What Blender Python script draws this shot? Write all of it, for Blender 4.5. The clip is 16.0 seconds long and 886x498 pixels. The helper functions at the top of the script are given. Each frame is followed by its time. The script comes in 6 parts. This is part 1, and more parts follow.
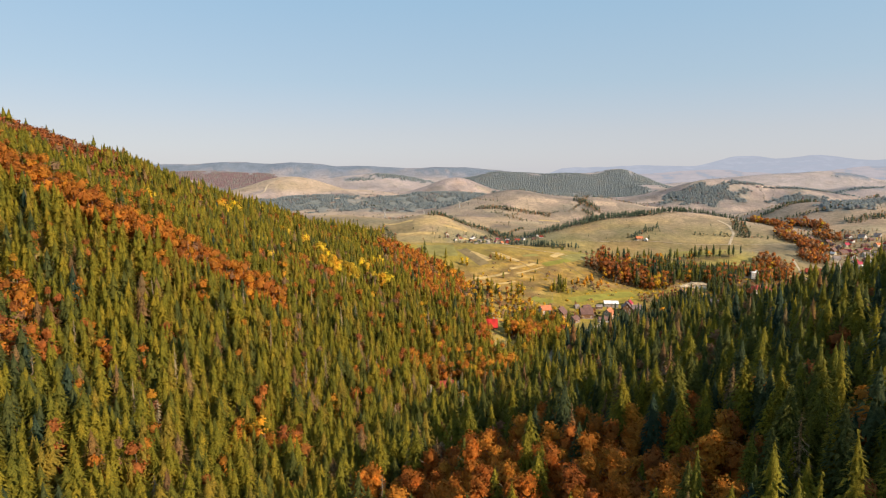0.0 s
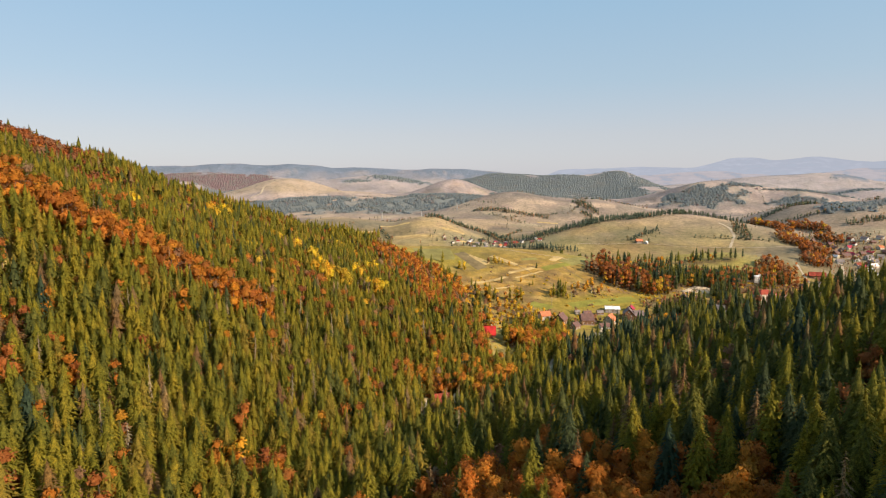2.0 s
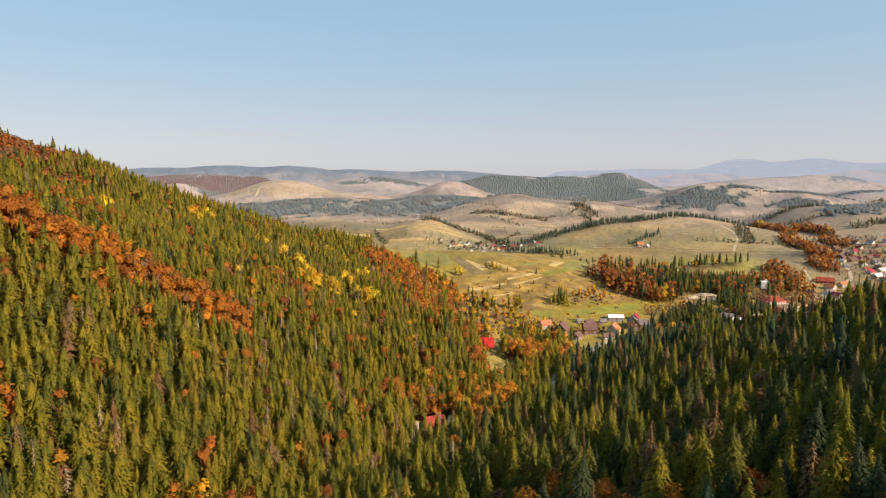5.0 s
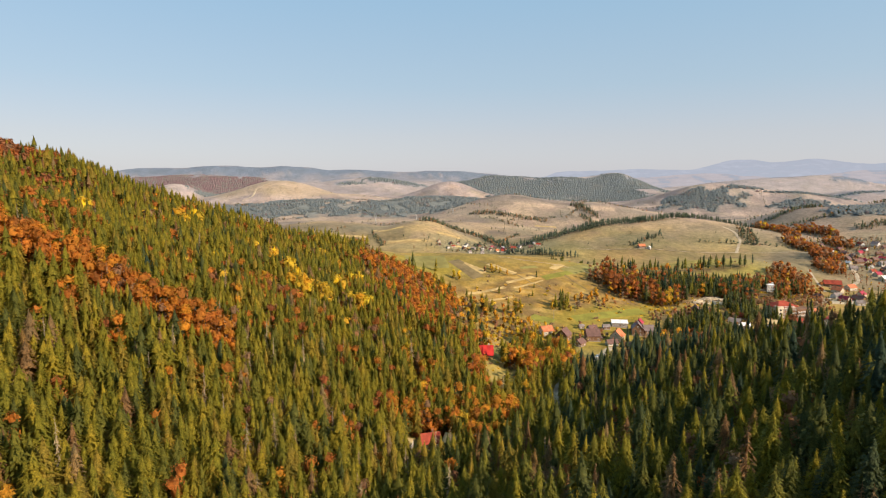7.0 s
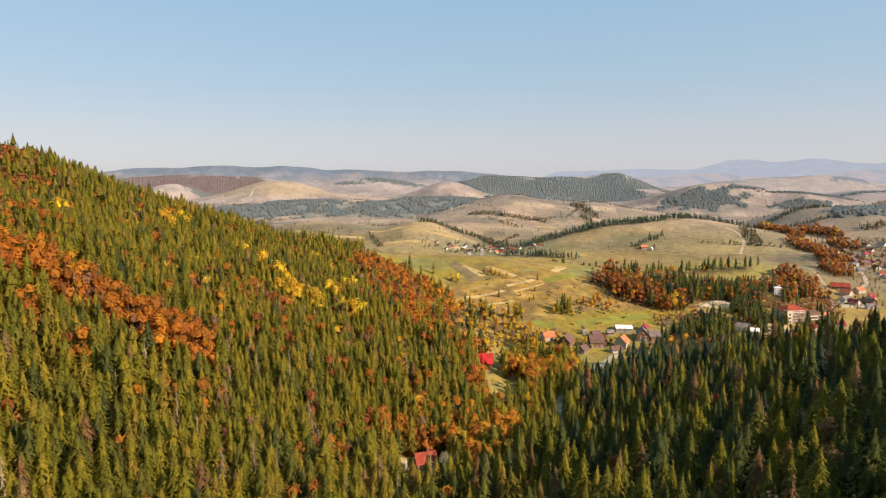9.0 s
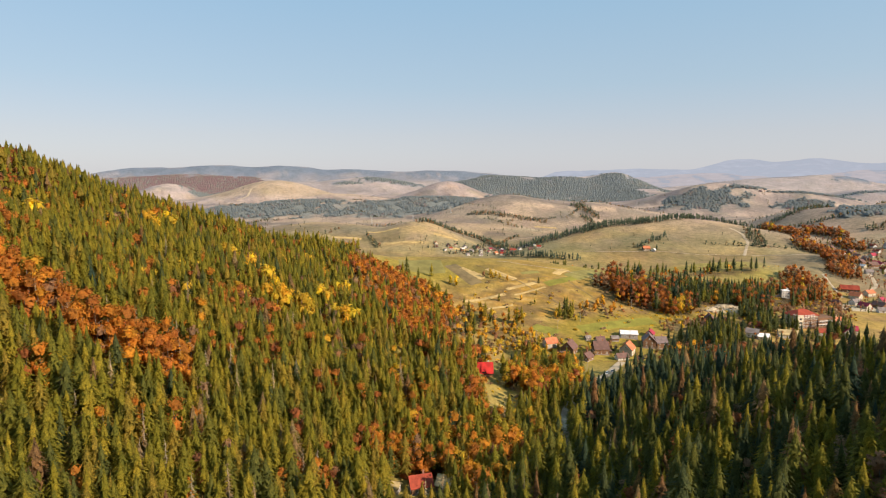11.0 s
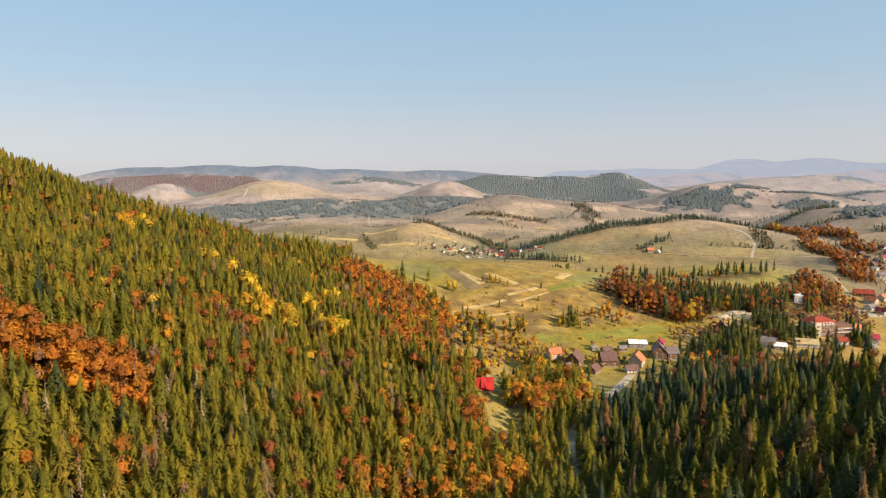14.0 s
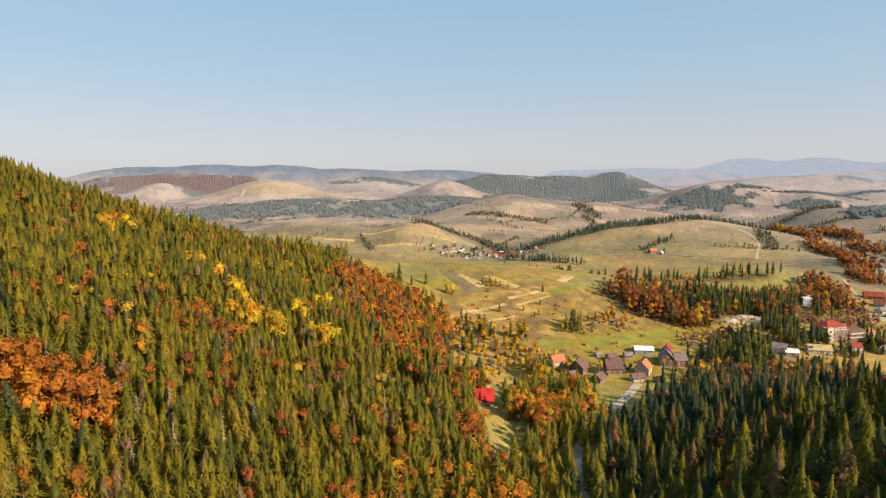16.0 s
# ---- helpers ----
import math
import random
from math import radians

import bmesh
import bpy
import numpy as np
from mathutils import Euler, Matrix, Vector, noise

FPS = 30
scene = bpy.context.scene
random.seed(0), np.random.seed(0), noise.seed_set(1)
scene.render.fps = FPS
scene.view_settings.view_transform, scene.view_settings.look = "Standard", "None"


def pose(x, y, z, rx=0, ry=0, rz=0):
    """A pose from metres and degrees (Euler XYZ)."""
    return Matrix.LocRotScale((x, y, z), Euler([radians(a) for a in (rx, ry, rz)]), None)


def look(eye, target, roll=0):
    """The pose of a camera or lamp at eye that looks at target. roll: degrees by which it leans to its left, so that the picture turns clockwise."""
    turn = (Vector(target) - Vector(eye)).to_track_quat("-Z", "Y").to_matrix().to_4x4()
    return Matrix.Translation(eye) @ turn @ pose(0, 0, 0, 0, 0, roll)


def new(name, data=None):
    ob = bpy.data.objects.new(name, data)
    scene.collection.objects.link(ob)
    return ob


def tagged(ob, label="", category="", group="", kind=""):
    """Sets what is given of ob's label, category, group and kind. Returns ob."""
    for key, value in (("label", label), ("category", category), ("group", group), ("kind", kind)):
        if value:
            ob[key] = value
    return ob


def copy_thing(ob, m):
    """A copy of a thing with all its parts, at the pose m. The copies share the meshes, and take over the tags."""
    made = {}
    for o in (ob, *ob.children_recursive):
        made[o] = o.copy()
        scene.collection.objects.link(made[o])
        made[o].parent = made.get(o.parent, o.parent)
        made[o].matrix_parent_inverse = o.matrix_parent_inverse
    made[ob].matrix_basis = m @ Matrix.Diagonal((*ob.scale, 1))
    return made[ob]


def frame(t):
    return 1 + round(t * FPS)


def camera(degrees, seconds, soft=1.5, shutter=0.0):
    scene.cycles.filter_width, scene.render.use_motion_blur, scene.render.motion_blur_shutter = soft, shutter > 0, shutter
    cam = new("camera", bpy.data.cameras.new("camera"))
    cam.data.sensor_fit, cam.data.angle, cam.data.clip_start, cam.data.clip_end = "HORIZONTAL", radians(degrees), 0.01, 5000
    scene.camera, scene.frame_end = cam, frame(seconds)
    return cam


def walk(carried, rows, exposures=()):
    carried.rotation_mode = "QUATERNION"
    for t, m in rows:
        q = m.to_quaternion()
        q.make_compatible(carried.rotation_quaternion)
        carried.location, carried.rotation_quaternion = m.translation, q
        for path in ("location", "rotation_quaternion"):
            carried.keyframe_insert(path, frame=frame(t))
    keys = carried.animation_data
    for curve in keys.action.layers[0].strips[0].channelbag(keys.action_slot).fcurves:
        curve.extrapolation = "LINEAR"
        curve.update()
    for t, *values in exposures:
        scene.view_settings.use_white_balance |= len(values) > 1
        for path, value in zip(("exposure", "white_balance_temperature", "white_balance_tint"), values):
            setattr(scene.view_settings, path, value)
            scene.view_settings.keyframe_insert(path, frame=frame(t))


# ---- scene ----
cam = camera(73.7, 16.0, soft=1.15)
# seconds, eye x y z, tilt from straight down, turn to the left; a level flight up the valley
PATH = [
    (0, 0.00, 0.00, 140.00, 82.933, 4.247),
    (1, 0.08, 8.36, 140.29, 83.005, 4.143),
    (2, 0.14, 17.14, 140.52, 83.083, 4.049),
    (3, 0.18, 26.29, 140.69, 83.155, 3.963),
    (4, 0.22, 35.78, 140.82, 83.214, 3.886),
    (5, 0.24, 45.55, 140.90, 83.257, 3.816),
    (6, 0.25, 55.56, 140.95, 83.284, 3.755),
    (7, 0.25, 65.76, 140.97, 83.296, 3.700),
    (8, 0.24, 76.10, 140.96, 83.296, 3.653),
    (9, 0.23, 86.54, 140.94, 83.290, 3.612),
    (10, 0.21, 97.03, 140.91, 83.280, 3.576),
    (11, 0.18, 107.52, 140.87, 83.271, 3.546),
    (12, 0.15, 117.97, 140.83, 83.264, 3.519),
    (13, 0.11, 128.33, 140.79, 83.259, 3.495),
    (14, 0.08, 138.55, 140.78, 83.254, 3.471),
    (15, 0.04, 148.59, 140.78, 83.242, 3.445),
    (16, 0.00, 158.40, 140.80, 83.212, 3.413),
]
walk(cam, [(t, pose(x, y, z, tilt, 0, turn)) for t, x, y, z, tilt, turn in PATH], [(0, 0.8, 6700, 17), (16, 0.8, 6700, 17)])

# ---------------------------------------------------------------- sky and sun
SUN_UP, SUN_TURN = 29.0, 118.0      # elevation; bearing clockwise from +y
world = bpy.data.worlds.new("sky")
scene.world = world
world.use_nodes = True
wn, wl = world.node_tree.nodes, world.node_tree.links
sky = wn.new("ShaderNodeTexSky")
sky.sky_type, sky.sun_disc = "NISHITA", False
sky.sun_elevation, sky.sun_rotation = radians(SUN_UP), radians(SUN_TURN)
sky.altitude, sky.air_density, sky.dust_density, sky.ozone_density = 300, 1.0, 1.1, 2.0
wn["Background"].inputs["Strength"].default_value = 0.095
veil = wn.new("ShaderNodeMix")      # the even blue of the clear upper air, over the dusty horizon
veil.data_type = "RGBA"
veil.inputs["Factor"].default_value = 0.8
aim, split = wn.new("ShaderNodeTexCoord"), wn.new("ShaderNodeSeparateXYZ")
wl.new(aim.outputs["Generated"], split.inputs[0])
air = wn.new("ShaderNodeValToRGB")  # lilac haze low down, clear blue higher up
for at, c in ((0.0, (0.70, 0.745, 0.81)), (0.07, (0.64, 0.71, 0.77)), (0.15, (0.50, 0.70, 0.82)), (0.3, (0.38, 0.67, 0.88)), (1.0, (0.38, 0.67, 0.9))):
    e = air.color_ramp.elements[0] if at == 0 else air.color_ramp.elements[-1] if at == 1 else air.color_ramp.elements.new(at)
    e.color = (*c, 1)
wl.new(split.outputs["Z"], air.inputs["Fac"])
lift = wn.new("ShaderNodeVectorMath")
lift.operation, lift.inputs[1].default_value = "MULTIPLY", (5, 5, 5)
wl.new(air.outputs["Color"], lift.inputs[0])
wl.new(lift.outputs[0], veil.inputs[7])
wl.new(sky.outputs["Color"], veil.inputs[6])
wl.new(veil.outputs[2], wn["Background"].inputs["Color"])
sun = new("sun", bpy.data.lights.new("sun", "SUN"))
sun.data.energy, sun.data.angle, sun.data.color = 4.8, radians(0.6), (1.0, 0.84, 0.62)
to_sun = Vector((math.sin(radians(SUN_TURN)) * math.cos(radians(SUN_UP)), math.cos(radians(SUN_TURN)) * math.cos(radians(SUN_UP)), math.sin(radians(SUN_UP))))
sun.matrix_world = look(to_sun * 300 + Vector((0, 300, 150)), (0, 300, 150))


# ---------------------------------------------------------------- materials
def blank(name):
    m = bpy.data.materials.new(name)
    m.use_nodes = True
    return m, m.node_tree.nodes, m.node_tree.links, m.node_tree.nodes["Principled BSDF"]


def ramp_node(nodes, stops):
    r = nodes.new("ShaderNodeValToRGB")
    while len(r.color_ramp.elements) < len(stops):
        r.color_ramp.elements.new(0.5)
    for e, (at, c) in zip(r.color_ramp.elements, stops):
        e.position, e.color = at, (*c, 1)
    return r


def noise_node(nodes, links, scale, detail=3.0, rough=0.55, stretch=None):
    geo = nodes.new("ShaderNodeNewGeometry")
    n = nodes.new("ShaderNodeTexNoise")
    n.inputs["Scale"].default_value, n.inputs["Detail"].default_value, n.inputs["Roughness"].default_value = scale, detail, rough
    if stretch:
        mp = nodes.new("ShaderNodeMapping")
        mp.inputs["Scale"].default_value = stretch
        links.new(geo.outputs["Position"], mp.inputs["Vector"])
        links.new(mp.outputs["Vector"], n.inputs["Vector"])
    else:
        links.new(geo.outputs["Position"], n.inputs["Vector"])
    return n


def mixed(nodes, links, kind, fac, a, b):
    m = nodes.new("ShaderNodeMix")
    m.data_type, m.blend_type = "RGBA", kind
    for socket, v in ((m.inputs["Factor"], fac), (m.inputs[6], a), (m.inputs[7], b)):
        if isinstance(v, (int, float)):
            socket.default_value = v
        elif isinstance(v, tuple):
            socket.default_value = (*v, 1)
        else:
            links.new(v, socket)
    return m.outputs[2]


def surface(name, light, dark, fine=6.0, coarse=0.7, rough=0.8, metal=0.0, bump=0.15, stretch=None, spec=0.3):
    """A weathered surface between two colours, with grain and larger stains."""
    m, nodes, links, bsdf = blank(name)
    a, b = noise_node(nodes, links, fine, 4, 0.6, stretch), noise_node(nodes, links, coarse, 2)
    c = ramp_node(nodes, [(0.3, dark), (0.7, light)])
    links.new(a.outputs["Fac"], c.inputs["Fac"])
    stain = ramp_node(nodes, [(0.35, (0.72, 0.70, 0.68)), (0.65, (1.08, 1.06, 1.04))])
    links.new(b.outputs["Fac"], stain.inputs["Fac"])
    links.new(mixed(nodes, links, "MULTIPLY", 1.0, c.outputs["Color"], stain.outputs["Color"]), bsdf.inputs["Base Color"])
    bu = nodes.new("ShaderNodeBump")
    bu.inputs["Strength"].default_value, bu.inputs["Distance"].default_value = bump, 0.05
    links.new(a.outputs["Fac"], bu.inputs["Height"])
    links.new(bu.outputs["Normal"], bsdf.inputs["Normal"])
    bsdf.inputs["Roughness"].default_value, bsdf.inputs["Metallic"].default_value = rough, metal
    bsdf.inputs["Specular IOR Level"].default_value = spec
    return m


def foliage(name, stops, by_object, through_light=0.3, grain=1.0):
    """Leaves or needles. Each tree has its own tint, from dark and fresh to dry."""
    m, nodes, links, bsdf = blank(name)
    if by_object:
        src = nodes.new("ShaderNodeObjectInfo").outputs["Random"]
    else:
        at = nodes.new("ShaderNodeAttribute")
        at.attribute_name = "tint"
        src = at.outputs["Fac"]
    c = ramp_node(nodes, stops)
    links.new(src, c.inputs["Fac"])
    a, b = noise_node(nodes, links, 1.35, 4, 0.72), noise_node(nodes, links, 0.22, 2)
    v = ramp_node(nodes, [(0.34, tuple(1 - grain * c for c in (0.58, 0.52, 0.46))), (0.66, tuple(1 + grain * c for c in (0.6, 0.5, 0.3)))])
    links.new(a.outputs["Fac"], v.inputs["Fac"])
    w = ramp_node(nodes, [(0.35, (0.8, 0.86, 0.9)), (0.65, (1.18, 1.12, 1.0))])
    links.new(b.outputs["Fac"], w.inputs["Fac"])
    col = mixed(nodes, links, "MULTIPLY", 1.0, c.outputs["Color"], v.outputs["Color"])
    col = mixed(nodes, links, "MULTIPLY", 1.0, col, w.outputs["Color"])
    fine = ramp_node(nodes, [(0.36, (0.62, 0.64, 0.66)), (0.64, (1.36, 1.33, 1.28))])
    links.new(noise_node(nodes, links, 4.6, 2, 0.6).outputs["Fac"], fine.inputs["Fac"])
    col = mixed(nodes, links, "MULTIPLY", min(1.0, grain + 0.15), col, fine.outputs["Color"])
    links.new(col, bsdf.inputs["Base Color"])
    bsdf.inputs["Roughness"].default_value, bsdf.inputs["Specular IOR Level"].default_value = 0.75, 0.15
    bu = nodes.new("ShaderNodeBump")
    bu.inputs["Strength"].default_value, bu.inputs["Distance"].default_value = 0.8 * grain, 0.8
    links.new(a.outputs["Fac"], bu.inputs["Height"])
    links.new(bu.outputs["Normal"], bsdf.inputs["Normal"])
    tr = nodes.new("ShaderNodeBsdfTranslucent")
    links.new(col, tr.inputs["Color"])
    mx = nodes.new("ShaderNodeMixShader")
    mx.inputs["Fac"].default_value = through_light
    links.new(bsdf.outputs[0], mx.inputs[1])
    links.new(tr.outputs[0], mx.inputs[2])
    links.new(mx.outputs[0], nodes["Material Output"].inputs["Surface"])
    return m


# darkest needle stop is made bluer, for the bluish shade on the spur
NEEDLE_STOPS = [(0.0, (0.045, 0.078, 0.054)), (0.3, (0.1, 0.112, 0.031)), (0.6, (0.2, 0.185, 0.022)), (0.86, (0.292, 0.235, 0.028)), (0.94, (0.216, 0.118, 0.055)), (1.0, (0.282, 0.202, 0.098))]
LEAF_STOPS = [(0.0, (0.32, 0.22, 0.13)), (0.18, (0.36, 0.12, 0.045)), (0.42, (0.46, 0.17, 0.034)), (0.62, (0.58, 0.24, 0.032)), (0.78, (0.66, 0.36, 0.035)), (0.9, (0.60, 0.42, 0.045)), (1.0, (0.92, 0.66, 0.04))]
NEEDLE = foliage("needles", NEEDLE_STOPS, False, 0.5, 0.7)
LEAF = foliage("autumn_leaves", LEAF_STOPS, False, 0.48, 0.42)
NEEDLE_NEAR = foliage("needles_near", [(0.0, NEEDLE_STOPS[0][1]), (0.25, NEEDLE_STOPS[1][1]), (0.7, NEEDLE_STOPS[2][1]), (1.0, NEEDLE_STOPS[3][1])], True, 0.42)
LEAF_NEAR = foliage("autumn_leaves_near", [(0.0, (0.40, 0.125, 0.03)), (0.5, (0.54, 0.18, 0.03)), (1.0, (0.64, 0.27, 0.04))], True, 0.48, 0.5)
DRY_NEAR = foliage("dry_needles", [(0.0, (0.17, 0.09, 0.04)), (1.0, (0.24, 0.165, 0.085))], True, 0.3)
DRY_NEEDLE = foliage("dry_needles_far", [(0.0, (0.22, 0.15, 0.08)), (1.0, (0.33, 0.26, 0.16))], False, 0.3, 0.5)
# blue-grey haze is painted into these leaf colours of the distant trees
HAZED_WOOD = foliage("hazed_woods_leaf", [(0.0, (0.19, 0.23, 0.26)), (0.5, (0.21, 0.24, 0.25)), (0.75, (0.245, 0.235, 0.225)), (1.0, (0.24, 0.165, 0.185))], False, 0.45, 0.15)
MID_WOOD = foliage("mid_woods_leaf", [(0.0, (0.065, 0.095, 0.075)), (0.5, (0.09, 0.115, 0.075)), (0.75, (0.19, 0.16, 0.085)), (1.0, (0.34, 0.16, 0.08))], False, 0.2)
BARK = surface("bark", (0.20, 0.16, 0.12), (0.09, 0.07, 0.05), 5, 0.6, 0.95)
PALE_BARK = surface("pale_bark", (0.42, 0.38, 0.32), (0.24, 0.21, 0.18), 5, 0.6, 0.9)


def ground_material():
    m, nodes, links, bsdf = blank("ground_cover")
    at = nodes.new("ShaderNodeAttribute")
    at.attribute_name = "cover"
    col = at.outputs["Color"]
    for scale, lo, hi, stretch in ((0.55, (0.74, 0.76, 0.74), (1.26, 1.22, 1.18), None), (0.11, (0.72, 0.74, 0.70), (1.26, 1.22, 1.16), None), (0.018, (0.86, 0.87, 0.84), (1.13, 1.12, 1.12), None)):
        n = noise_node(nodes, links, scale, 4, 0.62, stretch)
        r = ramp_node(nodes, [(0.3, lo), (0.7, hi)])
        links.new(n.outputs["Fac"], r.inputs["Fac"])
        col = mixed(nodes, links, "MULTIPLY", 1.0, col, r.outputs["Color"])
    links.new(col, bsdf.inputs["Base Color"])
    n = noise_node(nodes, links, 0.35, 5, 0.7)
    bu = nodes.new("ShaderNodeBump")
    bu.inputs["Strength"].default_value, bu.inputs["Distance"].default_value = 0.5, 0.8
    links.new(n.outputs["Fac"], bu.inputs["Height"])
    links.new(bu.outputs["Normal"], bsdf.inputs["Normal"])
    bsdf.inputs["Roughness"].default_value, bsdf.inputs["Specular IOR Level"].default_value = 0.95, 0.1
    return m


GROUND = ground_material()
GRAVEL = surface("gravel_road", (0.50, 0.42, 0.30), (0.35, 0.29, 0.20), 1.2, 0.15, 0.95)


# ---------------------------------------------------------------- the land
def ramp(v, a, b, va, vb):
    """A straight run from va at a to vb at b, level outside, with soft ends."""
    u = np.clip((v - a) / (b - a), 0, 1)
    return va + (vb - va) * u * u * (3 - 2 * u)


def softplus(v, s):
    return s * np.logaddexp(0, v / s)


def wobble(x, y, size, seed=0.0):
    """A smooth, irregular value of about -1 to 1 over the plan."""
    k = 2 * np.pi / size
    return (np.sin(k * (x * 0.83 + y * 0.41) + 1.3 + seed) + np.sin(k * (y * 0.97 - x * 0.37) * 1.31 + 4.1 + 2 * seed)
            + np.sin(k * (x * 1.27 - y * 0.71) * 0.77 + 2.2 - seed) + 0.6 * np.sin(k * (x * 1.9 + y * 1.6) + 0.4 + 3 * seed)) / 3.0


def crest_y(x):
    """How far the crest of the wooded mountain lies, by x."""
    return np.where(x < -128, 697 + 0.62 * (x + 128) - 0.00028 * (x + 128) ** 2 * np.sign(-(x + 128)), 697 + 0.15 * (x + 128))


def valley_floor(x, y):
    near = ramp(y, 120, 500, 22, 3)
    return near - ramp(x, 80, 420, 0, 8) - ramp(y, 500, 590, 0, 6) - ramp(y, 900, 1400, 0, 2) + 0.040 * softplus(y - 1900, 160)


def left_foot(y):
    return ramp(y, 300, 470, -52, 32) - ramp(y, 200, 310, 38, 0)


def left_mountain(x, y):
    slope = ramp(y, 300, 460, 0.64, 0.365)
    h = slope * softplus(left_foot(y) - x, 9)
    h = h + 5 * wobble(x, y, 190) * np.clip(h / 60, 0, 1)
    h = h + 13 * ramp(x, -365, -275, 1, 0) * ramp(y, 420, 500, 0, 1)
    d = np.maximum(y - crest_y(x), 0)
    h = np.minimum(h, 330 + 0.12 * h)
    h = h - 4.5 * np.clip(h / 40, 0, 1) + 9 * np.exp(-((x + 105) / 62) ** 2) * ramp(y, 490, 580, 0, 1)
    return h * np.exp(-(d / 190) ** 2)


def right_foot(y):
    return ramp(y, 150, 450, -42, 72)


def right_spur(x, y):
    slope = ramp(y + 0.8 * np.maximum(x - 190, 0), 390, 515, 0.37, 0.0)
    r = softplus(x - right_foot(y), 10)
    r = np.where(r < 230, r, 230 + 80 * np.tanh((r - 230) / 120))
    r = r * np.exp(-(np.maximum(x - 330, 0) / 220) ** 2)
    return slope * r + 2.0 * wobble(x, y, 120, 2) * np.clip(r / 40, 0, 1) * (slope > 0.02)


# hills: middle x, y, height over the valley floor, half widths along and across, turn in degrees
HILLS = [
    (283, 32, 176, 78, 72, 0),          # steep wooded shoulder out of view, added to shade the start of the flight
    (185, 422, 30, 40, 32, 0),          # crest of the wooded spur
    (-25, 805, 50, 215, 96, -3),        # meadow knoll behind the hamlet
    (225, 900, 22, 150, 80, 10),        # wooded rise
    (395, 990, 30, 120, 85, 15),        # pasture above the village
    (560, 1100, 22, 60, 110, -12),
    (465, 1415, 65, 185, 150, 0),       # round dome
    (305, 1355, 53, 125, 130, 0),       # shoulder of the dome
    (185, 1275, 27, 75, 100, 0),        # low foot of the dome
    (-360, 1415, 50, 155, 120, 0),      # strip fields
    (-140, 1415, 52, 75, 115, 0),       # end of the strip fields
    (-70, 1685, 25, 180, 150, 0),       # low swell of pasture
    (860, 1565, 83, 130, 260, 0),       # brown pasture beyond the village
    (1085, 1565, 95, 165, 300, 0),      # its far end
    (1500, 1500, 120, 420, 420, 0),
]
MID_HILLS = [
    (95, 2085, 82, 165, 200, 0),        # long tan hill
    (355, 2085, 71, 190, 200, 0),       # falling end of the tan hill
    (-995, 2925, 98, 195, 170, 0),      # bare round hill
    (-670, 2825, 43, 185, 150, 0),      # falling end of the bare hill
    (-1555, 2975, 79, 125, 140, 0),     # small bare hill
    (-625, 2375, 43, 330, 170, 0),      # wooded belt
    (-195, 2425, 53, 285, 170, 0),      # wooded belt, far end
    (-160, 3025, 91, 135, 130, 0),      # pink hump
    (975, 2625, 107, 210, 200, 0),      # tan hill with a wooded hump
    (1230, 2525, 82, 215, 190, 0),      # tan hill far off
    (1880, 3025, 62, 200, 190, 0),      # rosy pasture
]
FAR_HILLS = [
    (-700, 3625, 88, 320, 160, 0),      # pale fields
    (-1650, 3525, 105, 580, 150, 0),    # russet ridge
    (-2070, 3425, 89, 225, 150, 0),     # russet ridge, near end
    (795, 3725, 122, 155, 240, 0),      # dark rounded mountain
    (530, 3625, 96, 275, 220, 0),       # its shoulder
    (175, 3725, 96, 305, 220, 0),       # long dark ridge
    (870, 3225, 50, 175, 200, 0),       # foot of the dark mountain
    (-305, 4225, 112, 609, 200, 0),     # skyline
    (-975, 4225, 117, 471, 200, 0),
    (-1395, 4275, 144, 304, 200, 0),
    (-1865, 4275, 149, 377, 200, 0),
    (-2440, 4225, 134, 536, 220, 0),
    (-3030, 4225, 135, 609, 220, 0),
    (2155, 3925, 102, 470, 220, 0),     # rosy hills under the far mountains
    (1640, 3825, 68, 295, 220, 0),
]


def land(x, y):
    """The height of the ground."""
    x, y = np.asarray(x, float), np.asarray(y, float)
    total = left_mountain(x, y).clip(0) ** 4 + right_spur(x, y).clip(0) ** 4
    for hx, hy, high, wa, wb, turn in HILLS + MID_HILLS + FAR_HILLS:
        c, s = np.cos(np.radians(turn)), np.sin(np.radians(turn))
        u, v = (x - hx) * c + (y - hy) * s, (y - hy) * c - (x - hx) * s
        total = total + (high * np.exp(-((u / wa) ** 2 + (v / wb) ** 2) / 2)) ** 4
    far = np.clip((np.hypot(x, y) - 500) / 1500, 0, 1)
    roll = 4 * wobble(x, y, 520, 1) * far + 2.5 * wobble(x, y, 210, 3) * np.minimum(1, far + 0.15) + 0.5 * wobble(x, y, 43, 5)
    return valley_floor(x, y) + total ** 0.25 + roll


